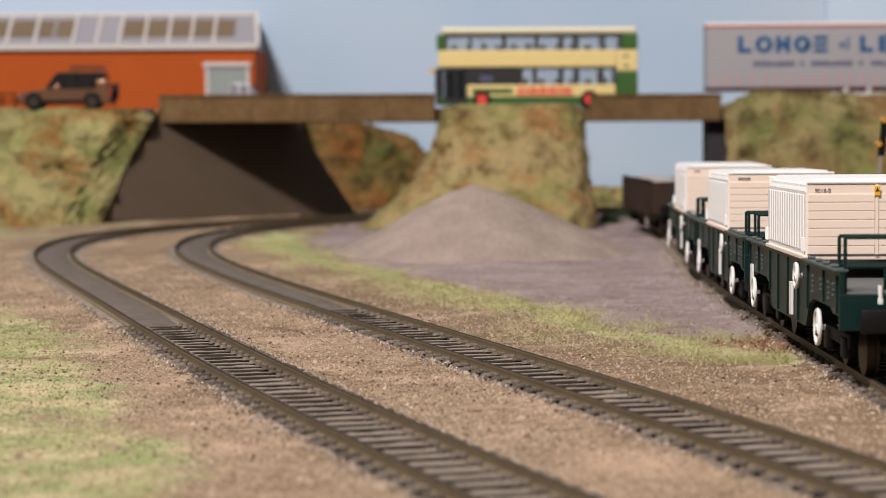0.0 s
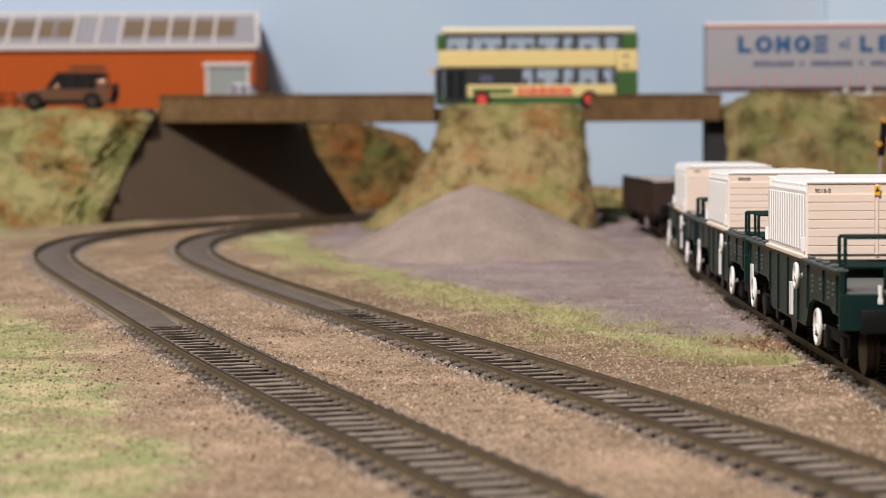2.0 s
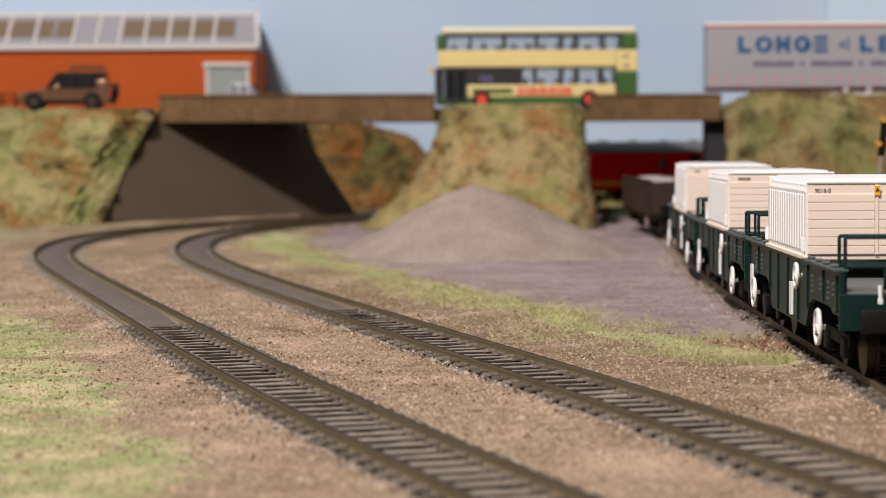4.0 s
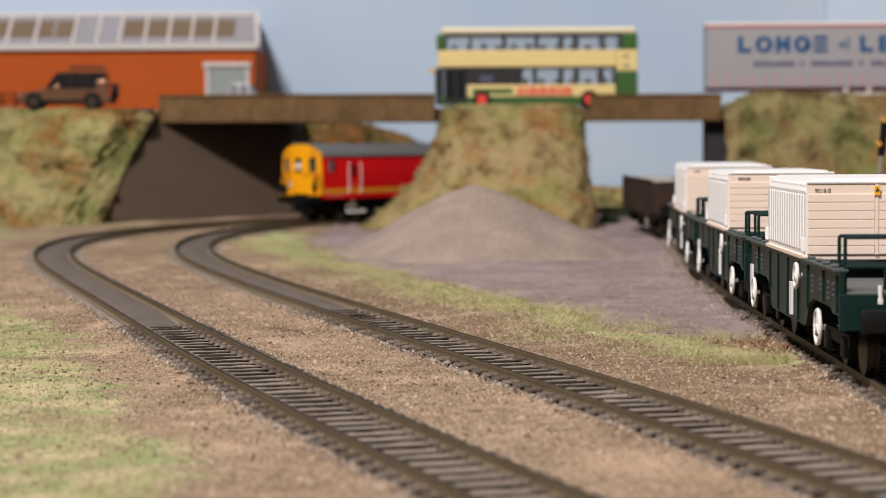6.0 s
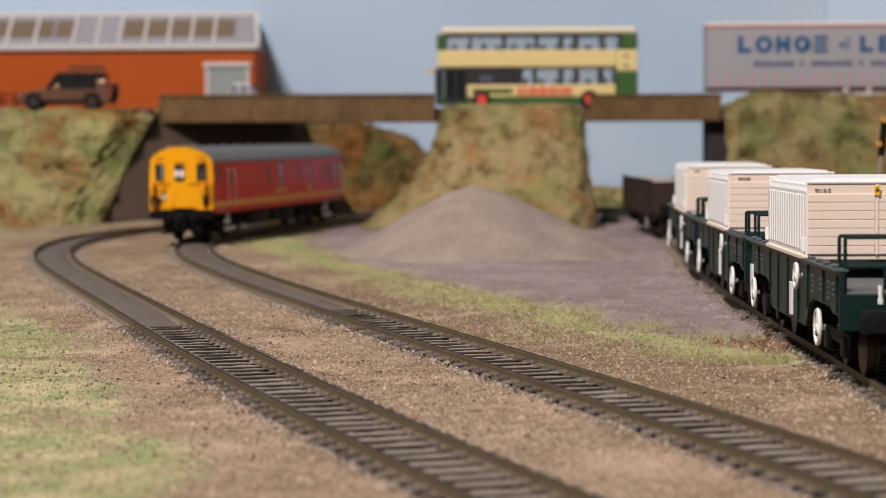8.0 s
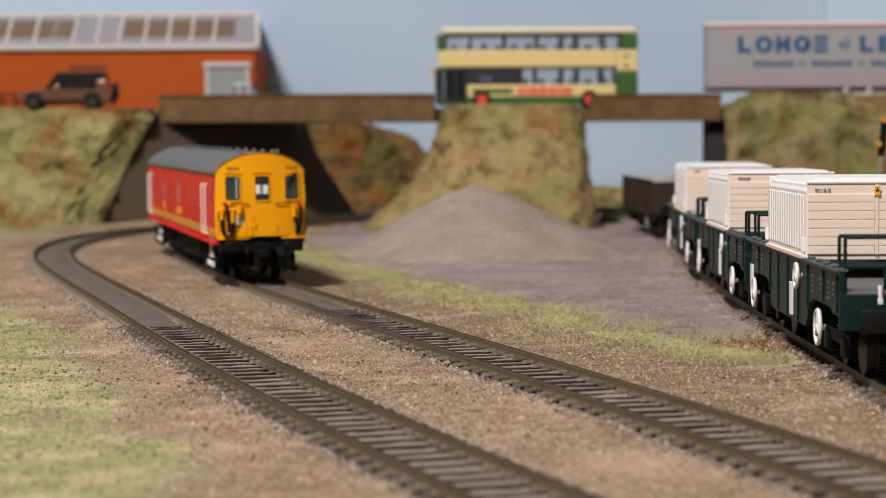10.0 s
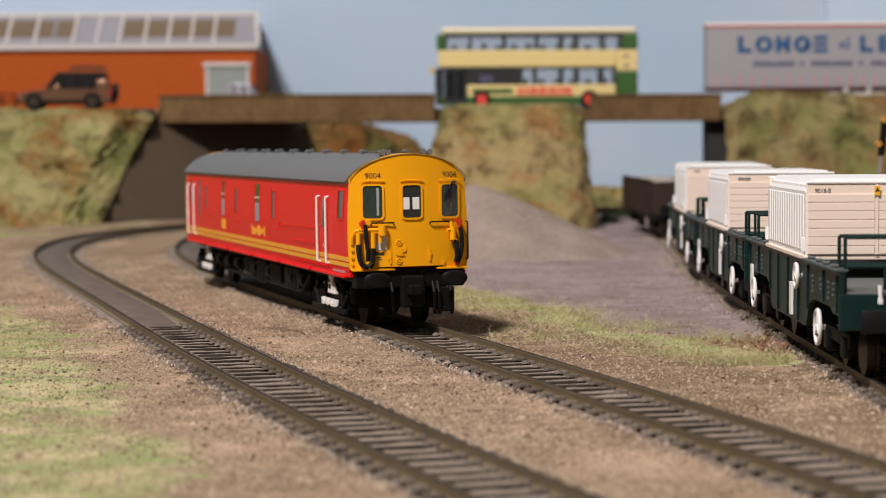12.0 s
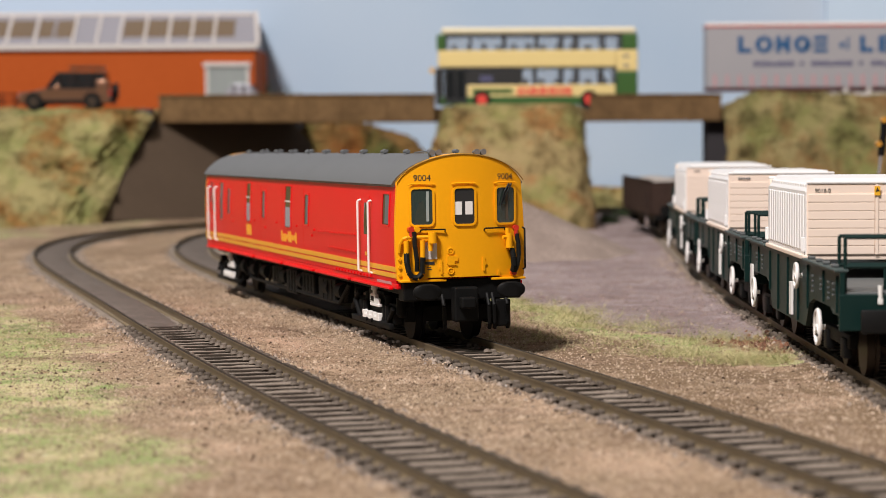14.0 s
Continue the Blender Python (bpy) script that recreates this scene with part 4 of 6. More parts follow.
        # gold markings as plain upright bars
        for k in range(9):
            part("gold_mark", slab(bmesh.new(), 121.5 + k * 2.6, 123.2 + k * 2.6, 21.8 + (0.8 if k in (1, 2, 5) else 0.0), 24.2 + (1.0 if k in (0, 3, 4, 8) else 0.0), 0, 0.16), GOLD, body, "plain gold lettering bar")
        for k in range(3):
            part("gold_mark", slab(bmesh.new(), 193.0 + k * 3.0, 195.0 + k * 3.0, 21.8, 25.4, 0, 0.16), GOLD, body, "plain gold lettering bar")
        part("side_number", slab(bmesh.new(), 9, 24, 15.6, 16.3, 0.05, 0.1), STRAP, body, "pale lettering bar")
        part("door_mark", slab(bmesh.new(), 33, 35, 22.2, 23.2, 0.14, 0.05), GOLD, body)
        part("rear_plate", slab(bmesh.new(), 272, 277, 23.4, 27.6, 0, 0.16), TRIM, body, "small white notice plate")
    # underframe
    bm = bmesh.new()
    box(bm, -14, 14, 8, L - 8, 12.6, 16.3, 0.4)
    part("underframe", bm, BLACK, v, "matt black underframe")
    for x0, x1, y0, y1, z0 in ((-15, -9, 82, 104, 5.5), (-15, -8, 110, 128, 6.5), (-15, -10, 134, 150, 5.0), (-15, -9, 156, 172, 7), (9, 15, 84, 118, 5.5), (8, 15, 124, 140, 6.5), (9, 15, 146, 170, 5.5), (-5, 5, 90, 160, 8)):
        bm = boxed(x0, x1, y0, y1, z0, 12.7, 0.5)
        for k in range(3):
            yy = y0 + (y1 - y0) * (k + 0.7) / 4
            box(bm, x0 - 0.25, x1 + 0.25, yy, yy + 0.7, z0 + 0.6, 12.3, 0.1)
        part("equipment_box", bm, BLACK, v)
    for yb in (37.5, 246.5):
        fr = bmesh.new()
        for side in (-1, 1):
            box(fr, side * 12.6 - 0.9, side * 12.6 + 0.9, yb - 23, yb + 23, 6.2, 9.6, 0.4)
            box(fr, side * 13.2 - 0.9, side * 13.2 + 0.9, yb - 8, yb + 8, 8.5, 12.5, 0.4)
            for o in (-16.5, 16.5):
                box(fr, side * 13 - 1.3, side * 13 + 1.3, yb + o - 3, yb + o + 3, 4.2, 8.8, 0.5)
                rod(fr, (side * 13.2, yb + o - 6, 7.2), (side * 13.2, yb + o - 6, 11.5), 1.2, 10)
                rod(fr, (side * 13.2, yb + o + 6, 7.2), (side * 13.2, yb + o + 6, 11.5), 1.2, 10)
            box(fr, side * 15.3 - 0.7, side * 15.3 + 0.7, yb - 21, yb + 21, 3.0, 4.6, 0.3)
        box(fr, -12, 12, yb - 3, yb + 3, 6, 12.8, 0.4)
        box(fr, -12, 12, yb - 22, yb - 20, 5, 9)
        bg = part("bogie", fr, BLACK, v, "black bogie frame with springs", True)
        for o in (-16.5, 16.5):
            for side in (-1, 1):
                bm = bmesh.new()
                rod(bm, (side * 7.2, yb + o, 6.2), (side * 9.2, yb + o, 6.2), 6.2, 28)
                rod(bm, (side * 6.6, yb + o, 6.2), (side * 7.4, yb + o, 6.2), 6.9, 28)
                part("wheel", bm, BLACK, bg, "black wheel", True)
        for side in (-1, 1):
            out = side * 15.4
            bm = bmesh.new()
            box(bm, out - 0.5, out + 0.5, yb - 9, yb + 8.5, 3.6, 5.6, 0.2)
            for k in range(4):
                box(bm, out - 0.5, out + 0.7, yb - 9 + 5.2 * k, yb - 6.8 + 5.2 * k, 5.5, 6.6, 0.15)
            beam = part("shoe_beam", bm, WHITE, bg, "white collector shoe beam")
            for k in range(2):
                part("bolt", rod(bmesh.new(), (out + side * 0.3, yb - 2.6 + 5.6 * k, 4.3), (out + side * 1.0, yb - 2.6 + 5.6 * k, 4.3), 0.55, 8), BLACK, beam)
            bm = bmesh.new()
            box(bm, out - 0.6, out + 0.6, yb - 9.5, yb - 0.2, 8.3, 9.1, 0.2)
            box(bm, out - 0.6, out + 0.6, yb - 5.6, yb - 0.8, 9.0, 11.6, 0.25)
            box(bm, out - 0.5, out + 0.3, yb - 9, yb - 5.4, 9.0, 10.6, 0.25)
            rod(bm, (out, yb - 3.4, 11.4), (out, yb - 3.4, 12.8), 0.55, 8)
            rod(bm, (out, yb - 3.4, 12.7), (out, yb - 3.4, 13.7), 0.9, 10)
            fuse = part("shoe_fuse", bm, WHITE, bg, "white collector shoe fuse box")
            part("fuse_opening", boxed(min(out + side * 0.5, out + side * 0.75), max(out + side * 0.5, out + side * 0.75), yb - 4.6, yb - 1.8, 9.7, 11.0, 0.1), BLACK, fuse)
            bm = bmesh.new()
            for o in (-14, -11, 10, 13):
                rod(bm, (side * 14.2, yb + o, 4.6), (side * 14.2, yb + o, 9.0), 1.0, 10)
            bar(bm, [(side * 14.8, yb - 21, 8.6), (side * 14.8, yb - 15, 4.2), (side * 14.8, yb + 15, 4.2), (side * 14.8, yb + 21, 8.6)], 0.7, 8)
            bar(bm, [(side * 14.6, yb + 17, 11.0), (side * 14.6, yb + 25, 6.0)], 0.6, 8)
            part("bogie_gear", bm, BLACK, bg, "black springs and brake rods", True)
    for side in (-1, 1):
        for y in (70, 86, 122, 146, 178, 196, 214):
            bm = bmesh.new()
            rod(bm, (side * 13.6, y, 12.4), (side * 13.6, y + 5, 6.8), 0.6, 8)
            rod(bm, (side * 13.4, y + 5, 9.6), (side * 13.4, y + 11, 9.6), 2.4, 14)
            part("air_tank", bm, BLACK, v, "black tank and pipework", True)
        part("trussing", bar(bmesh.new(), [(side * 14.6, 66, 12.4), (side * 14.6, 78, 6.2), (side * 14.6, 208, 6.2), (side * 14.6, 220, 12.4)], 0.55, 8), BLACK, v, "black underframe truss rod", True)
    return v


van = make_van()


# ---- nuclear flask wagons ----
def make_flask_wagon():
    w = thing("flask_wagon", Matrix(), "dark green bogie wagon carrying a cream ribbed flask cover", "railway wagon", "flask wagons on the siding")
    L = 160.0
    prof = [(0, 24), (0, 14.4), (9, 14.4), (13, 15.6), (38, 15.6), (44, 14.2), (50, 8.2), (110, 8.2), (116, 14.2), (122, 15.6), (147, 15.6), (151, 14.4), (L, 14.4), (L, 24)]
    for side in (-1, 1):
        a, b = side * 15.7, side * 16.8
        s = part("side_frame", loft(bmesh.new(), [[(x, y, z) for y, z in prof] for x in (a, b)]), WAGONGREEN, w, "dark green deep side frame")
        for y in (3, 22, 46, 62, 80, 98, 114, 138, 157):
            low = float(np.interp(y, [0, 9, 13, 38, 44, 50, 110, 116, 122, 147, 151, 160], [14.4, 14.4, 15.6, 15.6, 14.2, 8.2, 8.2, 14.2, 15.6, 15.6, 14.4, 14.4])) + 0.5
            part("rib", boxed(min(b, b + side * 0.45), max(b, b + side * 0.45), y - 0.3, y + 0.3, low, 23.2, 0.1), WAGONGREEN, s)
        part("top_flange", boxed(side * 16.4 - 1.6, side * 16.4 + 1.6, 0.2, 49, 24.05, 24.7, 0.2), FLANGE, s, "paler grey-green top flange")
        part("top_flange", boxed(side * 16.4 - 1.6, side * 16.4 + 1.6, 119, L - 0.2, 24.05, 24.7, 0.2), FLANGE, s, "paler grey-green top flange")
        for y in (8, 20, 30, 42, 126, 140, 150):
            part("lug", boxed(side * 16.6 - 0.8, side * 16.6 + 0.8, y - 1, y + 1, 24.7, 25.5, 0.25), WAGONGREY, s)
        for y in (71, 150):
            part("marker_plate", boxed(side * 17.3 - 0.35, side * 17.3 + 0.35, y - 1.6, y + 1.6, 9.4, 17.6, 0.1), WHITE, s, "white vertical marker plate")
        for y, n in ((8, 3), (14.5, 4), (38, 4), (26, 3), (130, 4), (142, 3)):
            for k in range(n):
                part("data_bar", boxed(side * 17.0 - 0.25, side * 17.0 + 0.25, y - 0.6, y - 0.1 + 0.5 * ((k * 7 + int(y)) % 3), 20.9 - 1.2 * k, 21.3 - 1.2 * k), WAGONGREY, s)
        for y, z, r in ((21.5, 10.4, 4.3), (138, 10.4, 4.3), (56, 20.0, 3.3)):
            bm = ring(bmesh.new(), (side * 18.3, y, z), (1, 0, 0), r - 0.4, 0.45, 28, 6)
            for k in range(3):
                t = radians(90 + 120 * k)
                rod(bm, (side * 18.3, y, z), (side * 18.3, y + (r - 0.4) * math.cos(t), z + (r - 0.4) * math.sin(t)), 0.36, 6)
            rod(bm, (side * 16.6, y, z), (side * 18.8, y, z), 0.6, 8)
            part("handwheel", bm, WHITE, s, "white spoked brake handwheel", True)
    part("deck", boxed(-15.6, 15.6, 1, L - 1, 17.6, 19.6, 0.2), WAGONGREY, w, "grey steel deck")
    part("well", boxed(-15.5, 15.5, 50, 110, 8.6, 17.5, 0.2), WAGONGREEN, w)
    for y0, y1 in ((-0.2, 1.4), (L - 1.4, L + 0.2)):
        part("headstock", boxed(-16.9, 16.9, y0, y1, 11.2, 19.2, 0.2), WAGONGREEN, w, "dark green headstock")
    for y in (1.6, 9.5, L - 9.5, L - 1.6):
        bm = bmesh.new()
        bar(bm, [(-15.4, y, 16), (-15.4, y, 31.6), (15.4, y, 31.6), (15.4, y, 16)], 0.42, 8)
        bar(bm, [(-15.4, y, 25.2), (15.4, y, 25.2)], 0.45, 8)
        bar(bm, [(-5.2, y, 19.6), (-5.2, y, 25.2)], 0.4, 8)
        bar(bm, [(5.2, y, 19.6), (5.2, y, 25.2)], 0.4, 8)
        part("end_railing", bm, WAGONGREEN, w, "dark green end railing", True)
    part("lamp_bracket", rod(box(bmesh.new(), -8.6, -7.4, -0.5, 0.5, 17, 18.4, 0.2), (-8, 0, 18.2), (-8, 0, 21.2), 0.5, 8), WHITE, w, "small white lamp bracket")
    for y, d in ((0, -1), (L, 1)):
        for x in (-9, 9):
            bm = rod(bmesh.new(), (x, y, 13.6), (x, y + d * 4.2, 13.6), 1.4, 12)
            box(bm, x - 4, x + 4, min(y + d * 4.2, y + d * 5), max(y + d * 4.2, y + d * 5), 11, 16.2, 0.35)
            part("buffer", bm, RUBBER, w, "black rectangular buffer", True)
        part("coupling", boxed(-2, 2, min(y, y + d * 5), max(y, y + d * 5), 5.5, 12.5, 0.5), BLACK, w)
    for yb in (26, 134):
        bm = bmesh.new()
        for side in (-1, 1):
            box(bm, side * 12.4 - 0.9, side * 12.4 + 0.9, yb - 18, yb + 18, 6.4, 9.6, 0.4)
            for o in (-12, 12):
                box(bm, side * 13 - 1, side * 13 + 1, yb + o - 2.6, yb + o + 2.6, 4, 8.6, 0.4)
        box(bm, -12, 12, yb - 3, yb + 3, 6, 15, 0.4)
        bg = part("bogie", bm, BLACK, w, "black bogie", True)
        for o in (-12, 12):
            for side in (-1, 1):
                wb = rod(bmesh.new(), (side * 7.2, yb + o, 5.9), (side * 9.3, yb + o, 5.9), 5.9, 26)
                rod(wb, (side * 6.6, yb + o, 5.9), (side * 7.4, yb + o, 5.9), 6.5, 26)
                part("wheel", wb, WHEELSTEEL, bg, "brown steel wheel", True)
    # cover
    y0, y1 = 50.0, 118.0
    sec = [(-16.9, 24.8), (-16.9, 40.6), (-14.8, 43.6), (14.8, 43.6), (16.9, 40.6), (16.9, 24.8)]
    cover = part("flask_cover", loft(bmesh.new(), [[(x * s, y, 24.8 + (z - 24.8) * h) for x, z in sec] for y, s, h in ((y0, 1, 0.975), (y0 + 1.6, 1, 1), (y1 - 1.6, 1, 1), (y1, 1, 0.975))]), FLASKWHITE, w, "white-sided flask cover with chamfered top")
    part("base_lip", boxed(-17.6, 17.6, y0 - 0.6, y1 + 0.6, 24.1, 25.2, 0.25), FLASK, cover)
    for side in (-1, 1):
        for k in range(15):
            y = y0 + 4 + k * 4.3
            part("side_rib", boxed(side * 16.92 - 0.28, side * 16.92 + 0.28, y - 1.3, y + 1.3, 26.2, 39.8, 0.3), FLASKWHITE, cover)
            part("top_rib", boxed(side * 15.9 - 0.4, side * 15.9 + 0.4, y - 1.3, y + 1.3, 41.0, 42.4, 0.3), FLASKWHITE, cover)
        for y in (y0 + 1.0, y1 - 1.0):
            part("corner_latch", boxed(side * 17.4 - 0.5, side * 17.4 + 0.5, y - 0.5, y + 0.5, 26, 29.5, 0.2), FLASKWHITE, cover)
    for yy, d in ((y0, -1), (y1, 1)):
        lo, hi = (yy + d * 0.7, yy + d * 0.05) if d < 0 else (yy + d * 0.05, yy + d * 0.7)
        pn = part("end_panel", boxed(-16.7, 16.7, lo, hi, 25.3, 42.3, 0.2), FLASK, cover, "cream end panel")
        for k in range(7):
            z = 25.5 + 2.08 * k
            for x0, x1 in ((-16.5, -0.5), (0.5, 16.5)):
                a, b = (lo - 0.32, lo - 0.02) if d < 0 else (hi + 0.02, hi + 0.32)
                part("board", boxed(x0, x1, a, b, z, z + 1.97, 0.12), FLASK, pn)
        a, b = (lo - 0.5, lo - 0.02) if d < 0 else (hi + 0.02, hi + 0.5)
        part("centre_strip", boxed(-0.4, 0.4, a, b, 25.4, 42.2, 0.1), FLASK, pn)
        part("top_lip", boxed(-16.8, 16.8, lo - 0.3 if d < 0 else lo, hi if d < 0 else hi + 0.3, 42.35, 43.1, 0.25), FLASKWHITE, pn)
    pl = part("warning_sign", boxed(-0.7, 0.7, y0 - 1.5, y0 - 1.3, 39.6, 41.8), SIGNYELLOW, cover, "yellow warning sign")
    bm = bmesh.new()
    loft(bm, [[(-0.5, y, 40.6), (0.5, y, 40.6), (0, y, 41.5)] for y in (y0 - 1.6, y0 - 1.51)])
    part("triangle", bm, PRINT, pl)
    return w


def flask_wagon_at(w, y):
    i = int((y - 300) / 2)
    x, yy, a = SIDING[i]
    j = min(len(SIDING) - 1, i + 80)
    turn = math.degrees(math.atan2(-(SIDING[j][0] - x), SIDING[j][1] - yy))
    return mm(x, yy, rise(yy + 26), math.degrees((rise(yy + 134) - rise(yy + 26)) / 108.0), 0, turn)


wagon = make_flask_wagon()
for n, y in enumerate((652, 824)):
    other = copy_thing(wagon, flask_wagon_at(wagon, y))
    bm = bmesh.new()
    for k in range(5 if n == 0 else 3):
        box(bm, -13.6 + k * 0.8, -13.1 + k * 0.8, 48.9, 49.25, 40.8, 41.35)
    part("number_bar", bm, ROOF, other, "faint black number bars")
wagon.matrix_basis = flask_wagon_at(wagon, 480)
letters("number", "9018-0", 1.35, mm(-12.9, 49.24, 40.3, 90, 0, 0), PRINT, wagon)


# ---- brown open wagon with spoil ----
def make_open_wagon():
    w = thing("open_wagon", mm(129.5, 1200, rise(1200), 0, 0, 1.0), "dark brown open wagon loaded with pale spoil", "railway wagon")
    L = 150
    for x in (-17, 16.2):
        s = part("side", boxed(x, x + 0.8, 0, L, 11, 29, 0.2), RUSTBROWN, w, "rusty brown wagon side")
        for k in range(9):
            part("stanchion", boxed(x - 0.6 if x < 0 else x + 0.8, x if x < 0 else x + 1.4, 4 + 17.5 * k, 6 + 17.5 * k, 11, 28.5, 0.15), RUSTBROWN, s)
        part("top_rail", boxed(x - 0.7, x + 1.4, -0.3, L + 0.3, 29.05, 30.0, 0.2), RUSTBROWN, s)
    for y in (0.85, L - 1.7):
        e = part("end", boxed(-16.1, 16.1, y, y + 0.8, 11, 29, 0.2), RUSTBROWN, w, "rusty brown wagon end")
        for x in (-9, 0, 9):
            part("stanchion", boxed(x - 0.7, x + 0.7, y - 0.7, y - 0.02, 11, 28.8, 0.15), RUSTBROWN, e)
    part("floor_pan", boxed(-16, 16, 2, L - 2, 10.5, 13), RUSTBROWN, w)
    rows = [[(-16 + 32 * i / 20, 1.8 + (L - 3.6) * j / 40, 26.5 + 3.0 * math.sin(math.pi * i / 20) + 1.6 * rough(i * 2, j * 2, 3, 0.3)) for i in range(21)] for j in range(41)]
    part("load", loft(bmesh.new(), rows, closed=False, caps=False), SPOIL, w, "pale dusty spoil load", True)
    part("solebar", boxed(-14, 14, 0, L, 8, 10.4, 0.3), BLACK, w)
    for y in (14, 32, L - 32, L - 14):
        for s in (-1, 1):
            part("wheel", rod(bmesh.new(), (s * 7.2, y, 6), (s * 9.4, y, 6), 6, 24), WHEELSTEEL, w, "", True)
            part("axlebox", boxed(s * 12.5 - 1.5, s * 12.5 + 1.5, y - 3, y + 3, 3.5, 8.6, 0.4), BLACK, w)
    for x in (-9, 9):
        bm = rod(bmesh.new(), (x, 0, 13.5), (x, -4, 13.5), 1.2, 10)
        rod(bm, (x, -4, 13.5), (x, -4.8, 13.5), 3, 16)
        part("buffer", bm, BLACK, w, "", True)


make_open_wagon()


# ---- brick building ----
def make_building():
    b = thing("brick_building", Matrix(), "orange brick industrial building with white-trimmed grey roof", "building")
    x0, x1, y0, y1 = -640, -142, 1680, 1712
    wall = part("wall", boxed(x0, x1, y0, 1798, 73.2, 121), BRICK, b, "orange brick wall")
    part("fascia", boxed(x0 - 2, x1 + 2, y0 - 3.2, y0 - 0.1, 120.2, 124.6, 0.4), TRIM, b, "white fascia and gutter")
    part("back_roof", loft(bmesh.new(), [[(x, y1 + 0.2, 149.3), (x, 1798, 142), (x, 1798, 121.2), (x, y1 + 0.2, 121.2)] for x in (x0, x1 - 3)]), SHEETROOF, b, "grey rear roof slope")
    bm = bmesh.new()
    loft(bm, [[(x, y0 - 2, 124.7), (x - sh, y1, 149.5), (x - sh, y1, 147.5), (x, y0 - 2, 123)] for x, sh in ((x0, 0), (x1 + 1, 4))])
    roof = part("roof", bm, SHEETROOF, b, "grey sheet roof")
    def on_roof(px0, px1, f0, f1, name, mat, label, h):
        s = (149.5 - 124.7) / (y1 - y0 + 2)
        ya, yb = y0 - 2 + f0 * (y1 - y0 + 2), y0 - 2 + f1 * (y1 - y0 + 2)
        za, zb = 124.75 + s * (ya - y0 + 2), 124.75 + s * (yb - y0 + 2)
        bm = loft(bmesh.new(), [[(x, ya, za), (x, yb, zb), (x, yb, zb + h), (x, ya, za + h)] for x in (px0, px1)])
        part(name, bm, mat, roof, label)
    for a, c in ((-345, -332), (-329.5, -311), (-307.5, -296.5), (-294.5, -281), (-243, -227), (-224.5, -209), (-206.5, -191.5), (-189.5, -174.5), (-172, -158)):
        on_roof(a, c, 0.22, 0.76, "rooflight", ROOFLIGHT, "brown translucent rooflight", 0.5)
    for x in (-330, -309, -280, -262, -245, -225.8, -207.8, -190.4, -173.2):
        on_roof(x - 0.9, x + 0.9, 0.02, 0.98, "roof_bar", TRIM, "", 1.2)
    on_roof(-640, -146, 0.93, 1.0, "ridge_trim", TRIM, "white ridge trim", 1.0)
    s = part("verge", loft(bmesh.new(), [[(x1 + 1.2, y0 - 3, 122.4), (x1 - 2.8, y1, 147.5), (x1 - 2.8, y1, 151), (x1 + 1.2, y0 - 3, 126.4)], [(x1 + 4.0, y0 - 3, 122.4), (x1 + 0.2, y1, 147.5), (x1 + 0.2, y1, 151), (x1 + 4.0, y0 - 3, 126.4)]]), TRIM, roof, "white verge board")
    d = part("door", boxed(-177, -148.5, y0 - 1.2, y0 - 0.1, 73.2, 107), DOORGREY, b, "grey-green loading door")
    part("door_head", boxed(-181, -145, y0 - 3, y0 - 0.05, 107.1, 110.6, 0.4), TRIM, d, "white door head")
    for x in (-179.5, -148.4):
        part("door_jamb", boxed(x, x + 2.4, y0 - 2, y0 - 0.05, 73.2, 107), TRIM, d, "white door jamb")
    for k in range(4):
        part("door_line", boxed(-177 + 7 * k + 5, -176.4 + 7 * k + 5, y0 - 1.5, y0 - 1.21, 74, 106.5), SHEETROOF, d)


make_building()


# ---- road vehicles ----
def wheel_parts(parent, x, y, z, r, w, hub, side=-1):
    tyre = part("wheel", rod(bmesh.new(), (x, y, z), (x, y + w, z), r, 26), RUBBER, parent, "black tyre", True)
    yy = y if side < 0 else y + w
    part("hub", rod(bmesh.new(), (x, yy + side * 0.35, z), (x, yy + side * 0.02, z), r * 0.6, 18), hub, tyre, "coloured wheel hub", True)


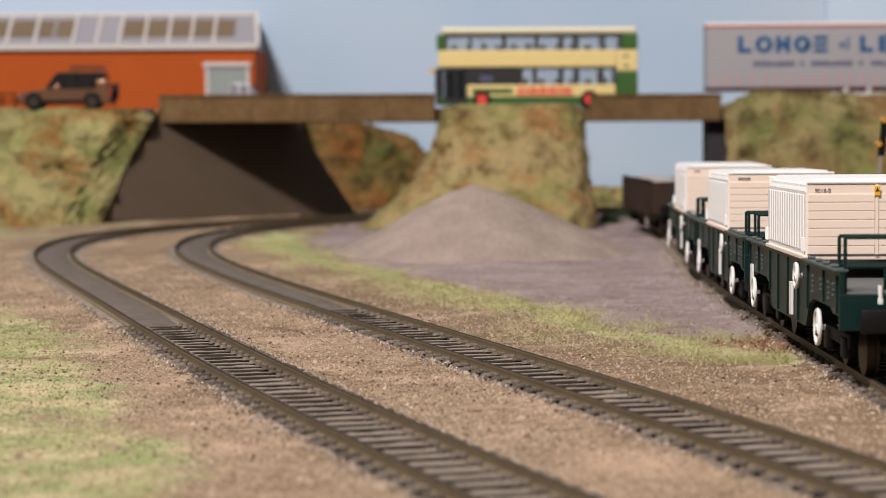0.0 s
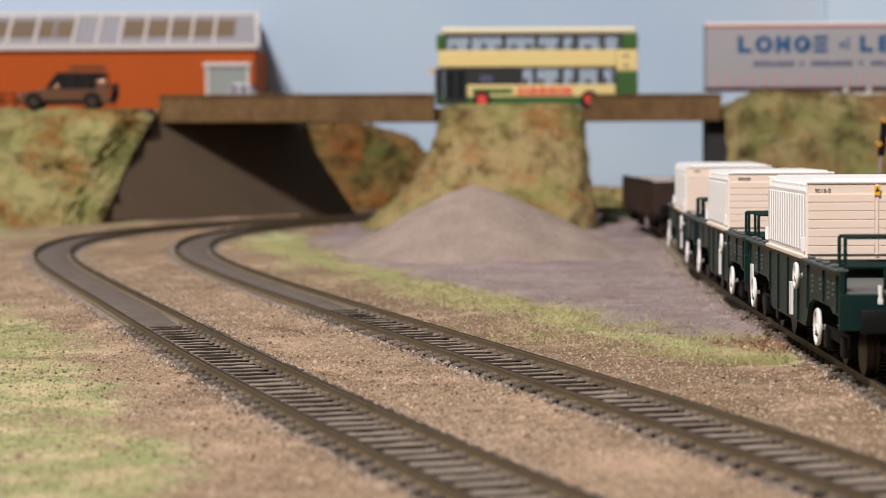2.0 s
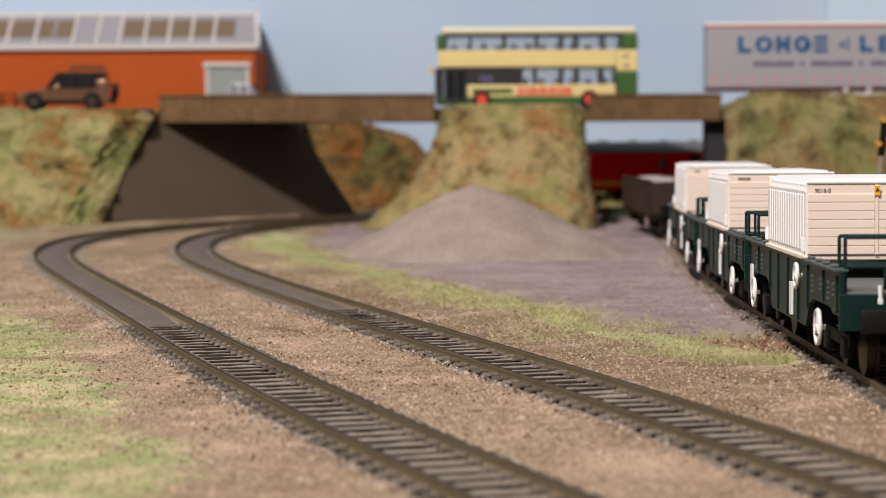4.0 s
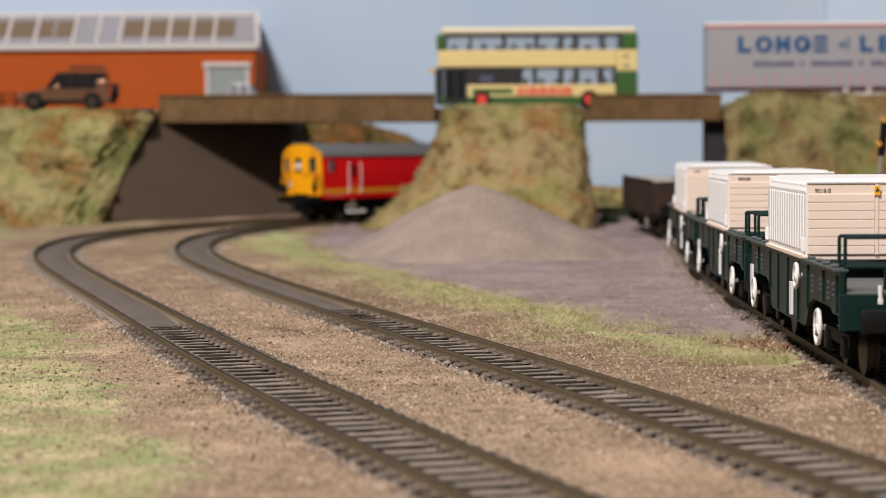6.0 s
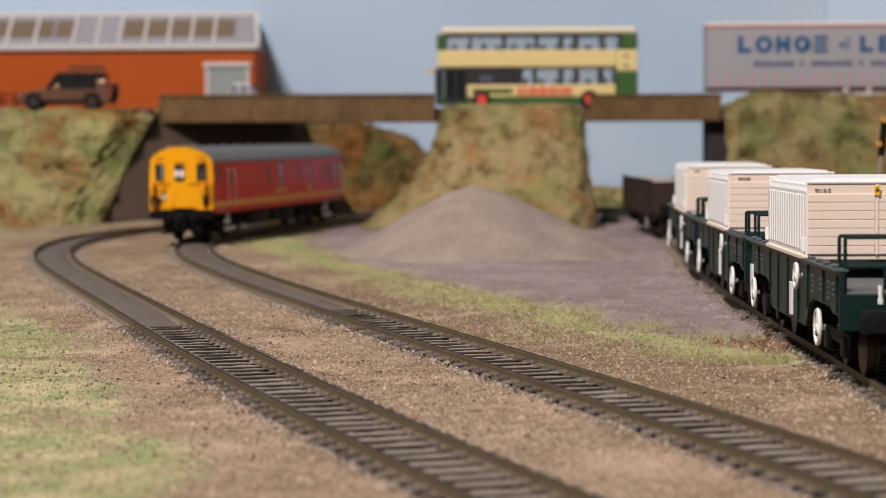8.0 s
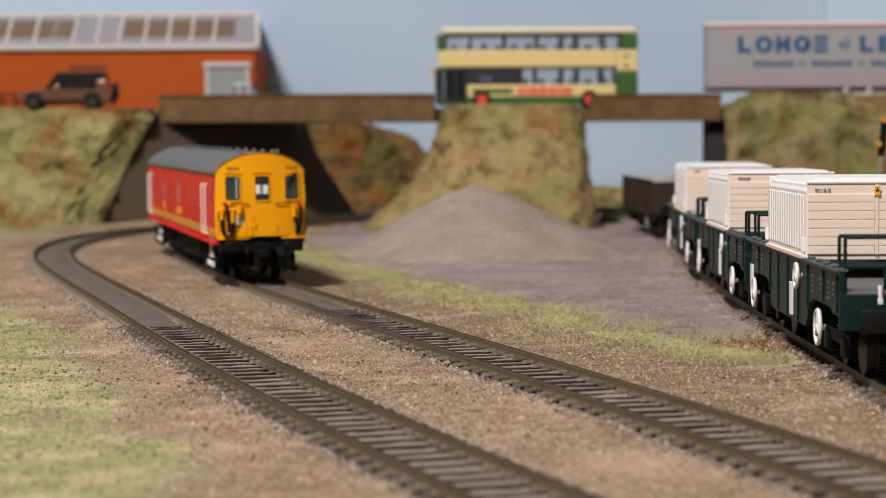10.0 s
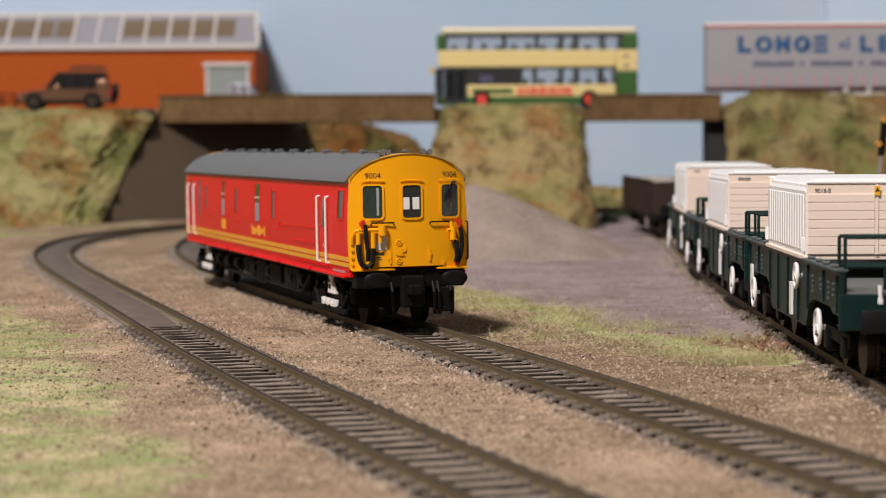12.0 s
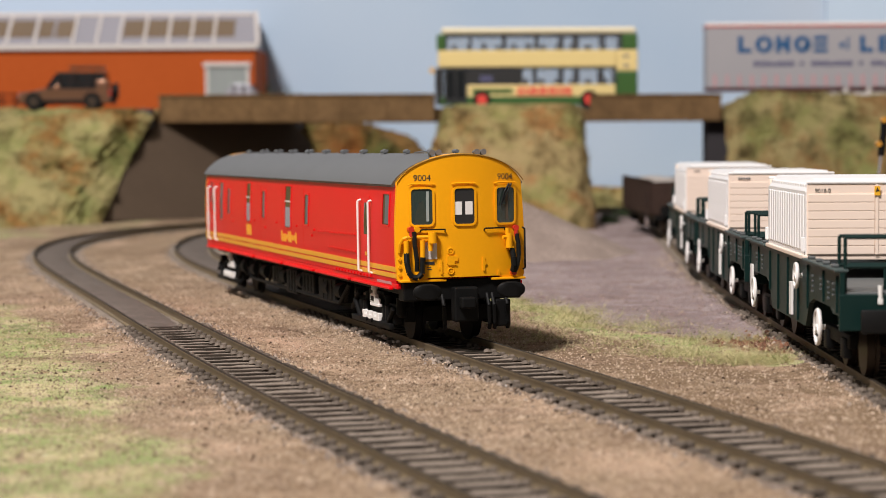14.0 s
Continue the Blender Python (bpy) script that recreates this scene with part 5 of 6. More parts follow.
def make_bus():
    b = thing("double_decker_bus", mm(-5, 1541, 73.2), "cream and green double-decker bus with red lettering", "bus")
    L, W = 141.0, 33.0
    def slab(name, x0, x1, z0, z1, mat, label="", y0=0.0, y1=W, parent=b, bev=0.5):
        return part(name, boxed(x0, x1, y0, y1, z0, z1, bev), mat, parent, label)
    slab("skirt", 4, L - 2, 2.5, 8.0, BUSGREEN, "dark green skirt")
    slab("lower_panel", 22.5, L - 15.5, 8.05, 16.4, CREAM, "cream lower panel")
    slab("nose", 0.5, 6, 2.5, 28.4, PRINT, "black rounded front panel", 0.6, W - 0.6, bev=1.6)
    slab("rear_panel", L - 15, L, 6, 25.4, BUSGREEN, "green engine cover", bev=1.2)
    slab("rear_quarter", L - 14.8, L, 25.5, 40.3, CREAM, "cream rear quarter", bev=1.0)
    slab("band", 2.2, L - 15, 28.6, 40.3, CREAM, "cream band between decks", bev=0.8)
    slab("floor_plate", 6, L - 4, 27.6, 28.5, BUSGREEN, "", 1, W - 1)
    slab("roof", 4.5, L - 1, 51.6, 56.2, ROOFCREAM, "pale cream roof", 0.3, W - 0.3, bev=1.8)
    slab("upper_front", 1.2, 7.5, 40.4, 51.5, BUSGREEN, "green upper front corner", bev=1.2)
    slab("upper_rear", L - 11, L, 40.4, 51.5, BUSGREEN, "green upper rear panel", bev=1.0)
    uw = ((8.6, 24.0), (25.6, 47.6), (49.8, 70.4), (72.2, 87.4), (89.4, 97.6), (100, 116.2), (118.2, 129))
    edges = [7.4] + [v for a in uw for v in a] + [130.2]
    for yy0, yy1 in ((0.1, 1.3), (W - 1.3, W - 0.1)):
        for a, c in zip(edges[0::2], edges[1::2]):
            slab("window_pillar", a, c, 40.4, 51.5, PRINT, "black window pillar", yy0, yy1, bev=0.1)
        slab("window_rail", 7.4, 130.2, 50.4, 51.55, PRINT, "black window rail", yy0, yy1 + 0.02, bev=0.1)
        for a, c in uw:
            slab("pane", a + 0.05, c - 0.05, 40.45, 50.6, PANE, "clear upper deck pane", yy0 + 0.4, yy0 + 0.7, bev=0).visible_shadow = False
        lw = ((61, 69), (71, 87.4), (89.4, 98), (100.2, 115), (117.2, 125.2))
        e2 = [22.5] + [v for a in lw for v in a] + [126.4]
        for a, c in zip(e2[0::2], e2[1::2]):
            slab("lower_pillar", a, c, 16.5, 28.5, PRINT, "black glazed panel", yy0, yy1, bev=0.1)
        for a, c in lw:
            slab("pane", a + 0.05, c - 0.05, 16.5, 28.5, PANE, "clear lower deck pane", yy0 + 0.4, yy0 + 0.7, bev=0).visible_shadow = False
    for k in range(11):
        slab("seat", 12 + k * 10.4, 15 + k * 10.4, 40.4, 44.2 + (k % 3) * 0.6, PRINT, "dark seat back", 3, W - 3, bev=0.6)
    for k in range(6):
        slab("seat", 62 + k * 11, 65 + k * 11, 14, 20.5, PRINT, "dark seat back", 3, W - 3, bev=0.6)
    d = slab("door", 6.4, 22.3, 3.4, 28.4, PRINT, "black framed glazed entrance door", -0.1, 1.2, bev=0.2)
    for a, c in ((8, 13.5), (15.2, 20.6)):
        slab("pane", a, c, 7, 26.4, DARKGLASS, "dark door pane", -0.3, -0.12, d, bev=0)
    slab("green_flash", 26, 54, 10.2, 13.6, BUSGREEN, "green flash", -0.2, -0.02, bev=0)
    for a, c in ((57.5, 61), (62, 64.5), (65.5, 71), (72, 78), (79, 84), (85, 88), (89, 95)):
        slab("lettering_bar", a, c, 10.0, 14.8, SALMON, "red lettering bar", -0.25, -0.03, bev=0)
    slab("lettering_underline", 56, 96, 9.0, 9.9, SALMON, "", -0.25, -0.03, bev=0)
    slab("destination_bar", 31, 40, 18.6, 22.6, NAVY, "", -0.1, 0.08, bev=0)
    for z in (38, 31.5):
        slab("number_bar", L - 10, L - 6, z - 3, z - 1.6, NAVY, "", -0.2, -0.03, bev=0)
    slab("mirror", -3.4, -0.6, 24.6, 28.4, SIGNYELLOW, "yellow mirror arm", 1, 2.2, bev=0.3)
    slab("windscreen", 0.0, 0.5, 12, 27, DARKGLASS, "windscreen", 2, W - 2, bev=0)
    for x in (32.5, 107.5):
        for y, s in ((-0.4, -1), (W - 4, 1)):
            wheel_parts(b, x, y, 6.2, 6.2, 4.4, BUSRED, s)


make_bus()


MAROON = material("dark_chassis_red", (0.11, 0.02, 0.022), 0.6, amount=0.4)


def make_trailer():
    t = thing("box_trailer", mm(186, 1560, 73.0, 0, 0, -3.0), "grey curtain-sided lorry trailer with blue lettering blocks", "trailer")
    L, W = 182.0, 33.0
    body = part("curtain_side", boxed(0, L, 0, W, 14, 56.5, 0.6), CURTAIN, t, "pale grey curtain side")
    part("top_rail", boxed(-0.4, L + 0.4, -0.5, W + 0.5, 57.7, 59.8, 0.4), WHITE, t, "white top rail")
    part("red_rail", boxed(-0.3, L + 0.3, -0.4, W + 0.4, 56.55, 57.65), TRAILRED, t, "thin red rail")
    part("chassis", boxed(0, L, 1, W - 1, 11.8, 13.9, 0.2), MAROON, t, "dark red chassis rail")
    part("chassis_beam", boxed(44, L - 4, 9, 24, 6, 11.5, 0.3), BLACK, t)
    for k in range(21):
        x = 6 + k * 8.6
        part("strap", boxed(x - 0.8, x + 0.8, -0.35, -0.02, 14.6, 23.0), STRAP, body, "faded red strap end")
    def mark(x0, x1, z0, z1, mat=BLUE, label="plain blue lettering shape"):
        part("lettering_shape", boxed(x0, x1, -0.3, -0.02, z0, z1), mat, body, label)
    def hoop(x0, x1, z0, z1, wide):
        cx, cz, rx, rz = (x0 + x1) / 2, (z0 + z1) / 2, (x1 - x0) / 2, (z1 - z0) / 2
        rim = [[(cx + (rx - w) * math.cos(t), y, cz + (rz - w * 0.8) * math.sin(t)) for t in [2 * math.pi * k / 24 for k in range(24)]] for w, y in ((0, -0.02), (0, -0.3), (wide, -0.3), (wide, -0.02))]
        part("lettering_shape", loft(bmesh.new(), rim, caps=False), BLUE, body, "plain blue lettering shape")
    for x in (22.0, 107.0):
        mark(x, x + 3.6, 38.5, 50)
        mark(x + 3.6, x + 9.4, 38.5, 41.6)
    hoop(34, 46.5, 38.3, 50.2, 3.7)
    for x in (48.5, 55.0):
        mark(x, x + 3.5, 38.5, 50)
    mark(52, 55, 42, 46.5)
    hoop(61, 73, 38.3, 50.2, 3.7)
    mark(67.5, 72.6, 41, 44.4)
    for z0, z1 in ((38.4, 41.2), (42.9, 45.7), (47.4, 50.2)):
        mark(75, 84.5, z0, z1)
        mark(123.5, 131, z0, z1)
    mark(120, 123.5, 38.5, 50)
    mark(93, 96, 41.5, 45.5)
    mark(98, 99.4, 40, 49)
    for x0, n in ((33.0, 7), (73.5, 7), (115.0, 6)):
        for k in range(n):
            mark(x0 + k * 4.15, x0 + k * 4.15 + 3.2, 29.0, 32.6 if (k * 3 + n) % 4 else 31.8, NAVY, "faded navy lettering bar")
    for x in (65.5, 106.5):
        mark(x, x + 2.6, 29.6, 32.2, NAVY, "faded navy lettering bar")
    gd = part("side_guard", boxed(82, 150, -0.2, 0.8, 8.0, 10.6, 0.2), TRIM, t, "white side guard")
    for x in (96, 112, 130):
        part("guard_post", boxed(x, x + 3, 0.1, 0.7, 10.7, 14, 0.1), TRIM, gd)
    for x in (92, 108, 124, 160):
        for y, s in ((0.5, -1), (W - 5, 1)):
            wheel_parts(t, x, y, 6.2, 6.2, 4.5, BLACK, s)


make_trailer()


def car_shell(name, at, label, paint, length, width, height, boxy, hub):
    """A saloon or off-roader, nose at x = 0, on its wheels at z = 0."""
    c = thing(name, at, label, "car")
    L, W, H = length, width, height
    def hull(prof, inset, mat, pname, lab):
        rings = []
        for y, s in ((0, 0.0), (1.2, 1.0), (W / 2, 1.15), (W - 1.2, 1.0), (W, 0.0)):
            k = 1.0 if s else 0.0
            shrink = inset * (1 - min(1, s))
            rings.append([(L * 0.5 + (x - L * 0.5) * (1 - 0.03 * (1 - k)), y, z - (0.8 * (1 - k) if z > H * 0.3 else -0.3 * (1 - k))) for x, z in prof])
        return part(pname, loft(bmesh.new(), rings), mat, c, lab, True)
    belt = H * 0.56
    low = H * 0.16
    body = [(0, low), (0, belt * 0.66), (L * 0.03, belt * 0.80), (L * 0.16, belt * 0.88), (L * 0.29, belt), (L * 0.98, belt), (L, belt * 0.8), (L, low)]
    hull(body, 1, paint, "body", "metallic painted body")
    rings = []
    for y, k in ((1.6, 0), (W / 2, 1), (W - 1.6, 0)):
        pts = [(L * 0.29, belt), (L * 0.40, H * 0.97), (L * 0.46, H), (L * (0.92 if boxy else 0.74), H), (L * (0.975 if boxy else 0.90), belt)]
        rings.append([(x, y if z == belt else y + (1.4 if y < W / 2 else (-1.4 if y > W / 2 else 0)), z) for x, z in pts])
    gh = part("cabin", loft(bmesh.new(), rings), DARKGLASS if boxy else SHEETROOF, c, "dark glazed cabin", True)
    part("roof_panel", boxed(L * 0.42, L * (0.93 if boxy else 0.74), 2.6, W - 2.6, H - 0.3, H + 0.5, 0.4), SLOPE if boxy else paint, c)
    for f in (0.44, 0.62, 0.80):
        for y in (1.7, W - 2.4):
            part("pillar", boxed(L * f, L * f + 1.1, y, y + 0.7, belt, H - 0.2, 0.1), BLACK, gh)
    if boxy:
        rk = bmesh.new()
        for y in (4, W - 4):
            bar(rk, [(L * 0.58, y, H), (L * 0.55, y, H + 4.2), (L * 0.90, y, H + 4.2), (L * 0.88, y, H)], 0.45, 6)
            bar(rk, [(L * 0.56, y, H + 2.6), (L * 0.89, y, H + 2.6)], 0.35, 6)
        for f in (0.55, 0.62, 0.7, 0.8, 0.9):
            bar(rk, [(L * f, 4, H + 4.2), (L * f, W - 4, H + 4.2)], 0.4, 6)
        part("roof_rack", rk, BRONZE, c, "pale bronze roof rack")
        part("rear_quarter", boxed(L * 0.84, L * 0.975, 0.3, 2.4, belt * 0.7, H * 0.8, 1.0), BRONZE, c, "bronze rear quarter panel", True)
        part("spare_wheel", rod(bmesh.new(), (L + 0.1, W / 2, H * 0.5), (L + 3.2, W / 2, H * 0.5), H * 0.22, 22), BLACK, c, "spare wheel", True)
        # small bronze block at the door mirror, put in as a side highlight
        part("side_highlight", boxed(L * 0.4, L * 0.44, 0.0, 1.4, belt + 0.3, belt + 2, 0.4), BRONZE, c, "bronze door mirror block set as a side highlight")
    for y in (-0.2, W - 3):
        part("bumper", boxed(-0.9, 2.2, 1, W - 1, low - 0.4, low + 3, 0.5), BLACK, c) if y < 0 else part("bumper", boxed(L - 2, L + 0.8, 1, W - 1, low - 0.4, low + 3, 0.5), BLACK, c)
    part("headlight", boxed(0.1, 1.2, 1.0, 4, belt * 0.62, belt * 0.78, 0.3), SHEETROOF, c)
    part("tail_light", boxed(L - 1.5, L + 0.1, 0.1, 2, belt * 0.6, belt * 0.9, 0.3), LAMPRED, c)
    part("sill", boxed(L * 0.26, L * 0.70, -0.3, W + 0.3, low - 0.6, low + 2.2, 0.4), BLACK, c, "black sill")
    r = H * 0.205
    for x in (L * 0.17, L * 0.80):
        part("wheel_arch", rod(bmesh.new(), (x, -0.25, r), (x, 0.9, r), r * 1.22, 24), BLACK, c, "", True)
        for y, s in ((-0.5, -1), (W - 2.6, 1)):
            wheel_parts(c, x, y, r, r, 3.1, hub, s)
    return c


car_shell("off_road_car", mm(-284, 1482, 73.4), "bronze metallic off-road car with roof rack", BRONZE, 62, 25, 24.2, True, WHEELSTEEL)
car_shell("silver_car", mm(-171, 1622, 73.2), "small silver parked car behind the parapet", SILVER, 40, 22, 19.4, False, BLACK)


def make_bush(at, seed, size, label):
    t = thing("roadside_bush", at, label, "bush")
    local = random.Random(seed)
    bm = bmesh.new()
    for _ in range(420):
        d = Vector((local.gauss(0, 0.5) * size[0], local.gauss(0, 0.4) * size[1], abs(local.gauss(0, 0.45)) * size[2]))
        s = local.uniform(0.5, 1.3)
        pts = [bm.verts.new(d + Vector((local.gauss(0, 1), local.gauss(0, 1), local.gauss(0, 1))).normalized() * s) for _k in range(4)]
        for f in ((0, 1, 2), (0, 2, 3), (0, 3, 1), (1, 3, 2)):
            bm.faces.new([pts[i] for i in f])
    part("foliage", bm, HEDGE, t)


HEDGE = material("dark_hedge", (0.05, 0.07, 0.035), 0.9, amount=0.7, island=0.5, bump=0)
make_bush(mm(-132, 1645, 73.2), 3, (9, 6, 19), "low dark green bush beside the building")
make_bush(mm(-116, 1650, 73.2), 4, (12, 6, 12), "low dark green bush beside the building")
for i, (x, y, s) in enumerate(((128, 1560, 9), (112, 1500, 7), (108, 1440, 5))):
    make_bush(mm(x, y, -4), 10 + i, (s, s, s * 0.7), "dark scrub heap at the foot of the mound")


def make_fence():
    f = thing("yard_fence", mm(-345, 1505, 73.2), "low dark metal fence at the yard edge", "fence")
    for k in range(7):
        part("post", boxed(k * 9, k * 9 + 1.2, 0, 1.2, 0, 11.5, 0.2), BLACK, f)
    for z in (3.5, 7, 10.4):
        part("rail", boxed(0, 55.2, -0.7, -0.05, z, z + 0.9, 0.1), BLACK, f)


make_fence()


# ---- excavator arm beyond the wagons ----
def make_excavator():
    e = thing("excavator", mm(184, 930, -3), "yellow excavator with raised arm and bright hydraulic ram", "excavator")
    part("boom", boxed(-3, 3, -3, 3, 0, 62, 0.8, Matrix.Translation((5, 0, 12)) @ Matrix.Rotation(radians(4), 4, "Y")), PLANTYELLOW, e, "yellow boom")
    part("ram_cylinder", rod(bmesh.new(), (-0.5, -4, 48), (1.2, -4, 63), 1.5, 14), BLACK, e, "black hydraulic cylinder", True)
    part("ram_rod", rod(bmesh.new(), (-1.8, -4, 32), (-0.5, -4, 48), 0.8, 12), CHROME, e, "bright ram rod", True)
    part("pin", rod(bmesh.new(), (-1.6, -6, 53), (-1.6, -2, 53), 1.2, 12), PLANTYELLOW, e, "", True)
    part("pin", rod(bmesh.new(), (0.6, -6, 63), (0.6, -2, 63), 1.3, 12), PLANTYELLOW, e, "", True)
    part("crawler", boxed(0, 44, -14, 14, 0, 12, 3), BLACK, e, "black crawler base")
    part("cab", boxed(10, 40, -13, 13, 12.1, 40, 2), PLANTYELLOW, e, "yellow machine body")


make_excavator()


# ---- loose grains and grass fibres ----
def scatter_mesh(name, verts, faces, mat, label, category):
    me = bpy.data.meshes.new(name)
    me.from_pydata([(x * MM, y * MM, z * MM) for x, y, z in verts], [], faces)
    me.materials.append(mat)
    return tagged(new(name, me), label, category, kind="stuff")


def make_grains(count):
    local = random.Random(3)
    V, F = [], []
    while count:
        y = 300 * math.exp(local.random() * 1.25)
        half = y * 0.215
        x = local.uniform(-half, half)
        gap = track_gap(x, y)
        if gap < 7.5:
            continue
        z = ground_height(x, y, gap)
        s = local.choice((0.14, 0.17, 0.21, 0.27, 0.38)) * (0.8 + y / 1500)
        if y > 600 and lerp_line(y, STRIP) + 14 < x < 95 and local.random() < 0.9:
            continue
        if local.random() < 0.02:
            s *= 1.7
        n = len(V)
        for a in (0, 2.1, 4.2):
            r = s * local.uniform(0.7, 1.3)
            t = a + local.random()
            V.append((x + r * math.cos(t), y + r * math.sin(t), z - 0.1))
        V.append((x + local.uniform(-s, s) * 0.4, y + local.uniform(-s, s) * 0.4, z + s * local.uniform(0.4, 1.05)))
        F += [(n, n + 1, n + 3), (n + 1, n + 2, n + 3), (n + 2, n, n + 3)]
        count -= 1
    scatter_mesh("ground_grit", V, F, GRAIN, "loose sandy grit scattered on the earth", "grit")


def make_grass(count):
    local = random.Random(9)
    V, F = [], []
    tries = 0
    while count and tries < 400000:
        tries += 1
        y = 330 * math.exp(local.random() * 1.3)
        left = local.random() < 0.4
        if left:
            x = lerp_line(y, LEFTGRASS) - abs(local.gauss(0, 40))
            if x < -y * 0.215 or local.random() > 0.55 + 0.9 * rough(x, y, 4, 0.02):
                continue
        else:
            if not 548 < y < 1250:
                continue
            x = lerp_line(y, STRIP) + local.gauss(0, 9 + 6 * max(0.0, 1 - abs(y - 615) / 90.0) + 0.014 * max(0, y - 560)) - 4
            if rough(x, y, 12, 0.045) < 0.05 and local.random() < 0.88:
                continue
        gap = track_gap(x, y)
        if gap < 17:
            continue
        z = ground_height(x, y, gap) - 0.2
        for _ in range(local.randint(2, 6)):
            h = local.uniform(0.6, 2.6) * (0.55 if left else (1.5 if y < 720 else 1.0))
            a, b = local.uniform(0, 6.28), local.uniform(0.4, 3.0)
            tx, ty = x + math.cos(a) * h * b, y + math.sin(a) * h * b
            w = 0.03 + y * 0.00002
            q, r = x + local.uniform(-0.8, 0.8), y + local.uniform(-0.8, 0.8)
            n = len(V)
            V += [(q - w, r, z), (q + w, r, z), (tx + w * 0.3, ty, z + h), (tx - w * 0.3, ty, z + h)]
            F.append((n, n + 1, n + 2, n + 3))
        count -= 1
    scatter_mesh("grass_fibres", V, F, BLADE, "short yellow-green static grass fibres", "grass")


def make_ballast(count):
    local = random.Random(17)
    V, F = [], []
    while count:
        line = local.choice((INLINE, INLINE, OUTLINE, OUTLINE, SIDING))
        x, y, a = line[int(local.random() ** 1.3 * min(len(line), 420))]
        u = local.choice((-1, 1)) * (10.4 + abs(local.gauss(0, 2.6)))
        x, y = x + math.cos(a) * u + local.uniform(-1, 1), y + math.sin(a) * u + local.uniform(-1, 1)
        z = ground_height(x, y, track_gap(x, y))
        s = local.uniform(0.25, 0.85)
        n = len(V)
        for q in range(5):
            t = q * 1.257 + local.uniform(-0.3, 0.3)
            V.append((x + s * local.uniform(0.7, 1.2) * math.cos(t), y + s * local.uniform(0.7, 1.2) * math.sin(t), z - 0.15))
        V.append((x + local.uniform(-s, s) * 0.4, y + local.uniform(-s, s) * 0.4, z + s * local.uniform(0.5, 1.0)))
        F += [(n + q, n + (q + 1) % 5, n + 5) for q in range(5)]
        count -= 1
    scatter_mesh("ballast_stones", V, F, STONE, "dusty grey-brown ballast stones beside the rails", "ballast")


STONE = material("dusty_ballast", (0.38, 0.31, 0.255), 0.9, second=(0.14, 0.11, 0.09), grain=600, blotch=200, bump=0.5, island=1.4)


def make_clods(count):
    local = random.Random(29)
    V, F = [], []
    while count:
        x, y = local.gauss(86, 6), local.gauss(602, 14)
        gap = track_gap(x, y)
        if gap < 9:
            continue
        z = ground_height(x, y, gap)
        s = local.uniform(0.3, 1.1)
        n = len(V)
        for q in range(6):
            t = q * 1.047 + local.uniform(-0.3, 0.3)
            V.append((x + s * local.uniform(0.6, 1.2) * math.cos(t), y + s * local.uniform(0.6, 1.2) * math.sin(t), z - 0.2))
        V.append((x + local.uniform(-s, s) * 0.4, y + local.uniform(-s, s) * 0.4, z + s * local.uniform(0.4, 0.9)))
        F += [(n + q, n + (q + 1) % 6, n + 6) for q in range(6)]
        count -= 1
    scatter_mesh("earth_clods", V, F, CLOD, "reddish-brown earth crumbs beside the siding", "earth")


CLOD = material("reddish_clod", (0.26, 0.13, 0.08), 0.95, second=(0.09, 0.045, 0.03), grain=700, blotch=200, bump=0.6, island=1.2)
def make_debris(count):
    """Dark crumbs and a few bright chips on the bare earth."""
    local = random.Random(41)
    for name, mat, n, label, lo, hi in (("earth_crumbs", CRUMB, count, "dark brown crumbs scattered on the earth", 0.25, 0.75), ("pale_chips", WHITE, count // 9, "tiny white chips scattered on the earth", 0.12, 0.3)):
        V, F = [], []
        while n:
            y = 380 * math.exp(local.random() * 0.75)
            x = local.uniform(-y * 0.21, y * 0.21)
            gap = track_gap(x, y)
            if gap < 12 or rough(x, y, 21, 0.03) < -0.1:
                continue
            z, s, k = ground_height(x, y, gap), local.uniform(lo, hi), len(V)
            for q in range(5):
                t = q * 1.257 + local.uniform(-0.3, 0.3)
                V.append((x + s * local.uniform(0.6, 1.3) * math.cos(t), y + s * local.uniform(0.6, 1.3) * math.sin(t), z - 0.15))
            V.append((x, y, z + s * local.uniform(0.4, 0.9)))
            F += [(k + q, k + (q + 1) % 5, k + 5) for q in range(5)]
            n -= 1
        scatter_mesh(name, V, F, mat, label, "debris")


CRUMB = material("dark_crumb", (0.11, 0.07, 0.045), 0.95, second=(0.035, 0.022, 0.015), grain=700, blotch=200, bump=0.5, island=1.2)
make_debris(800)
make_clods(420)
make_ballast(9000)
make_grains(110000)
make_grass(8000)


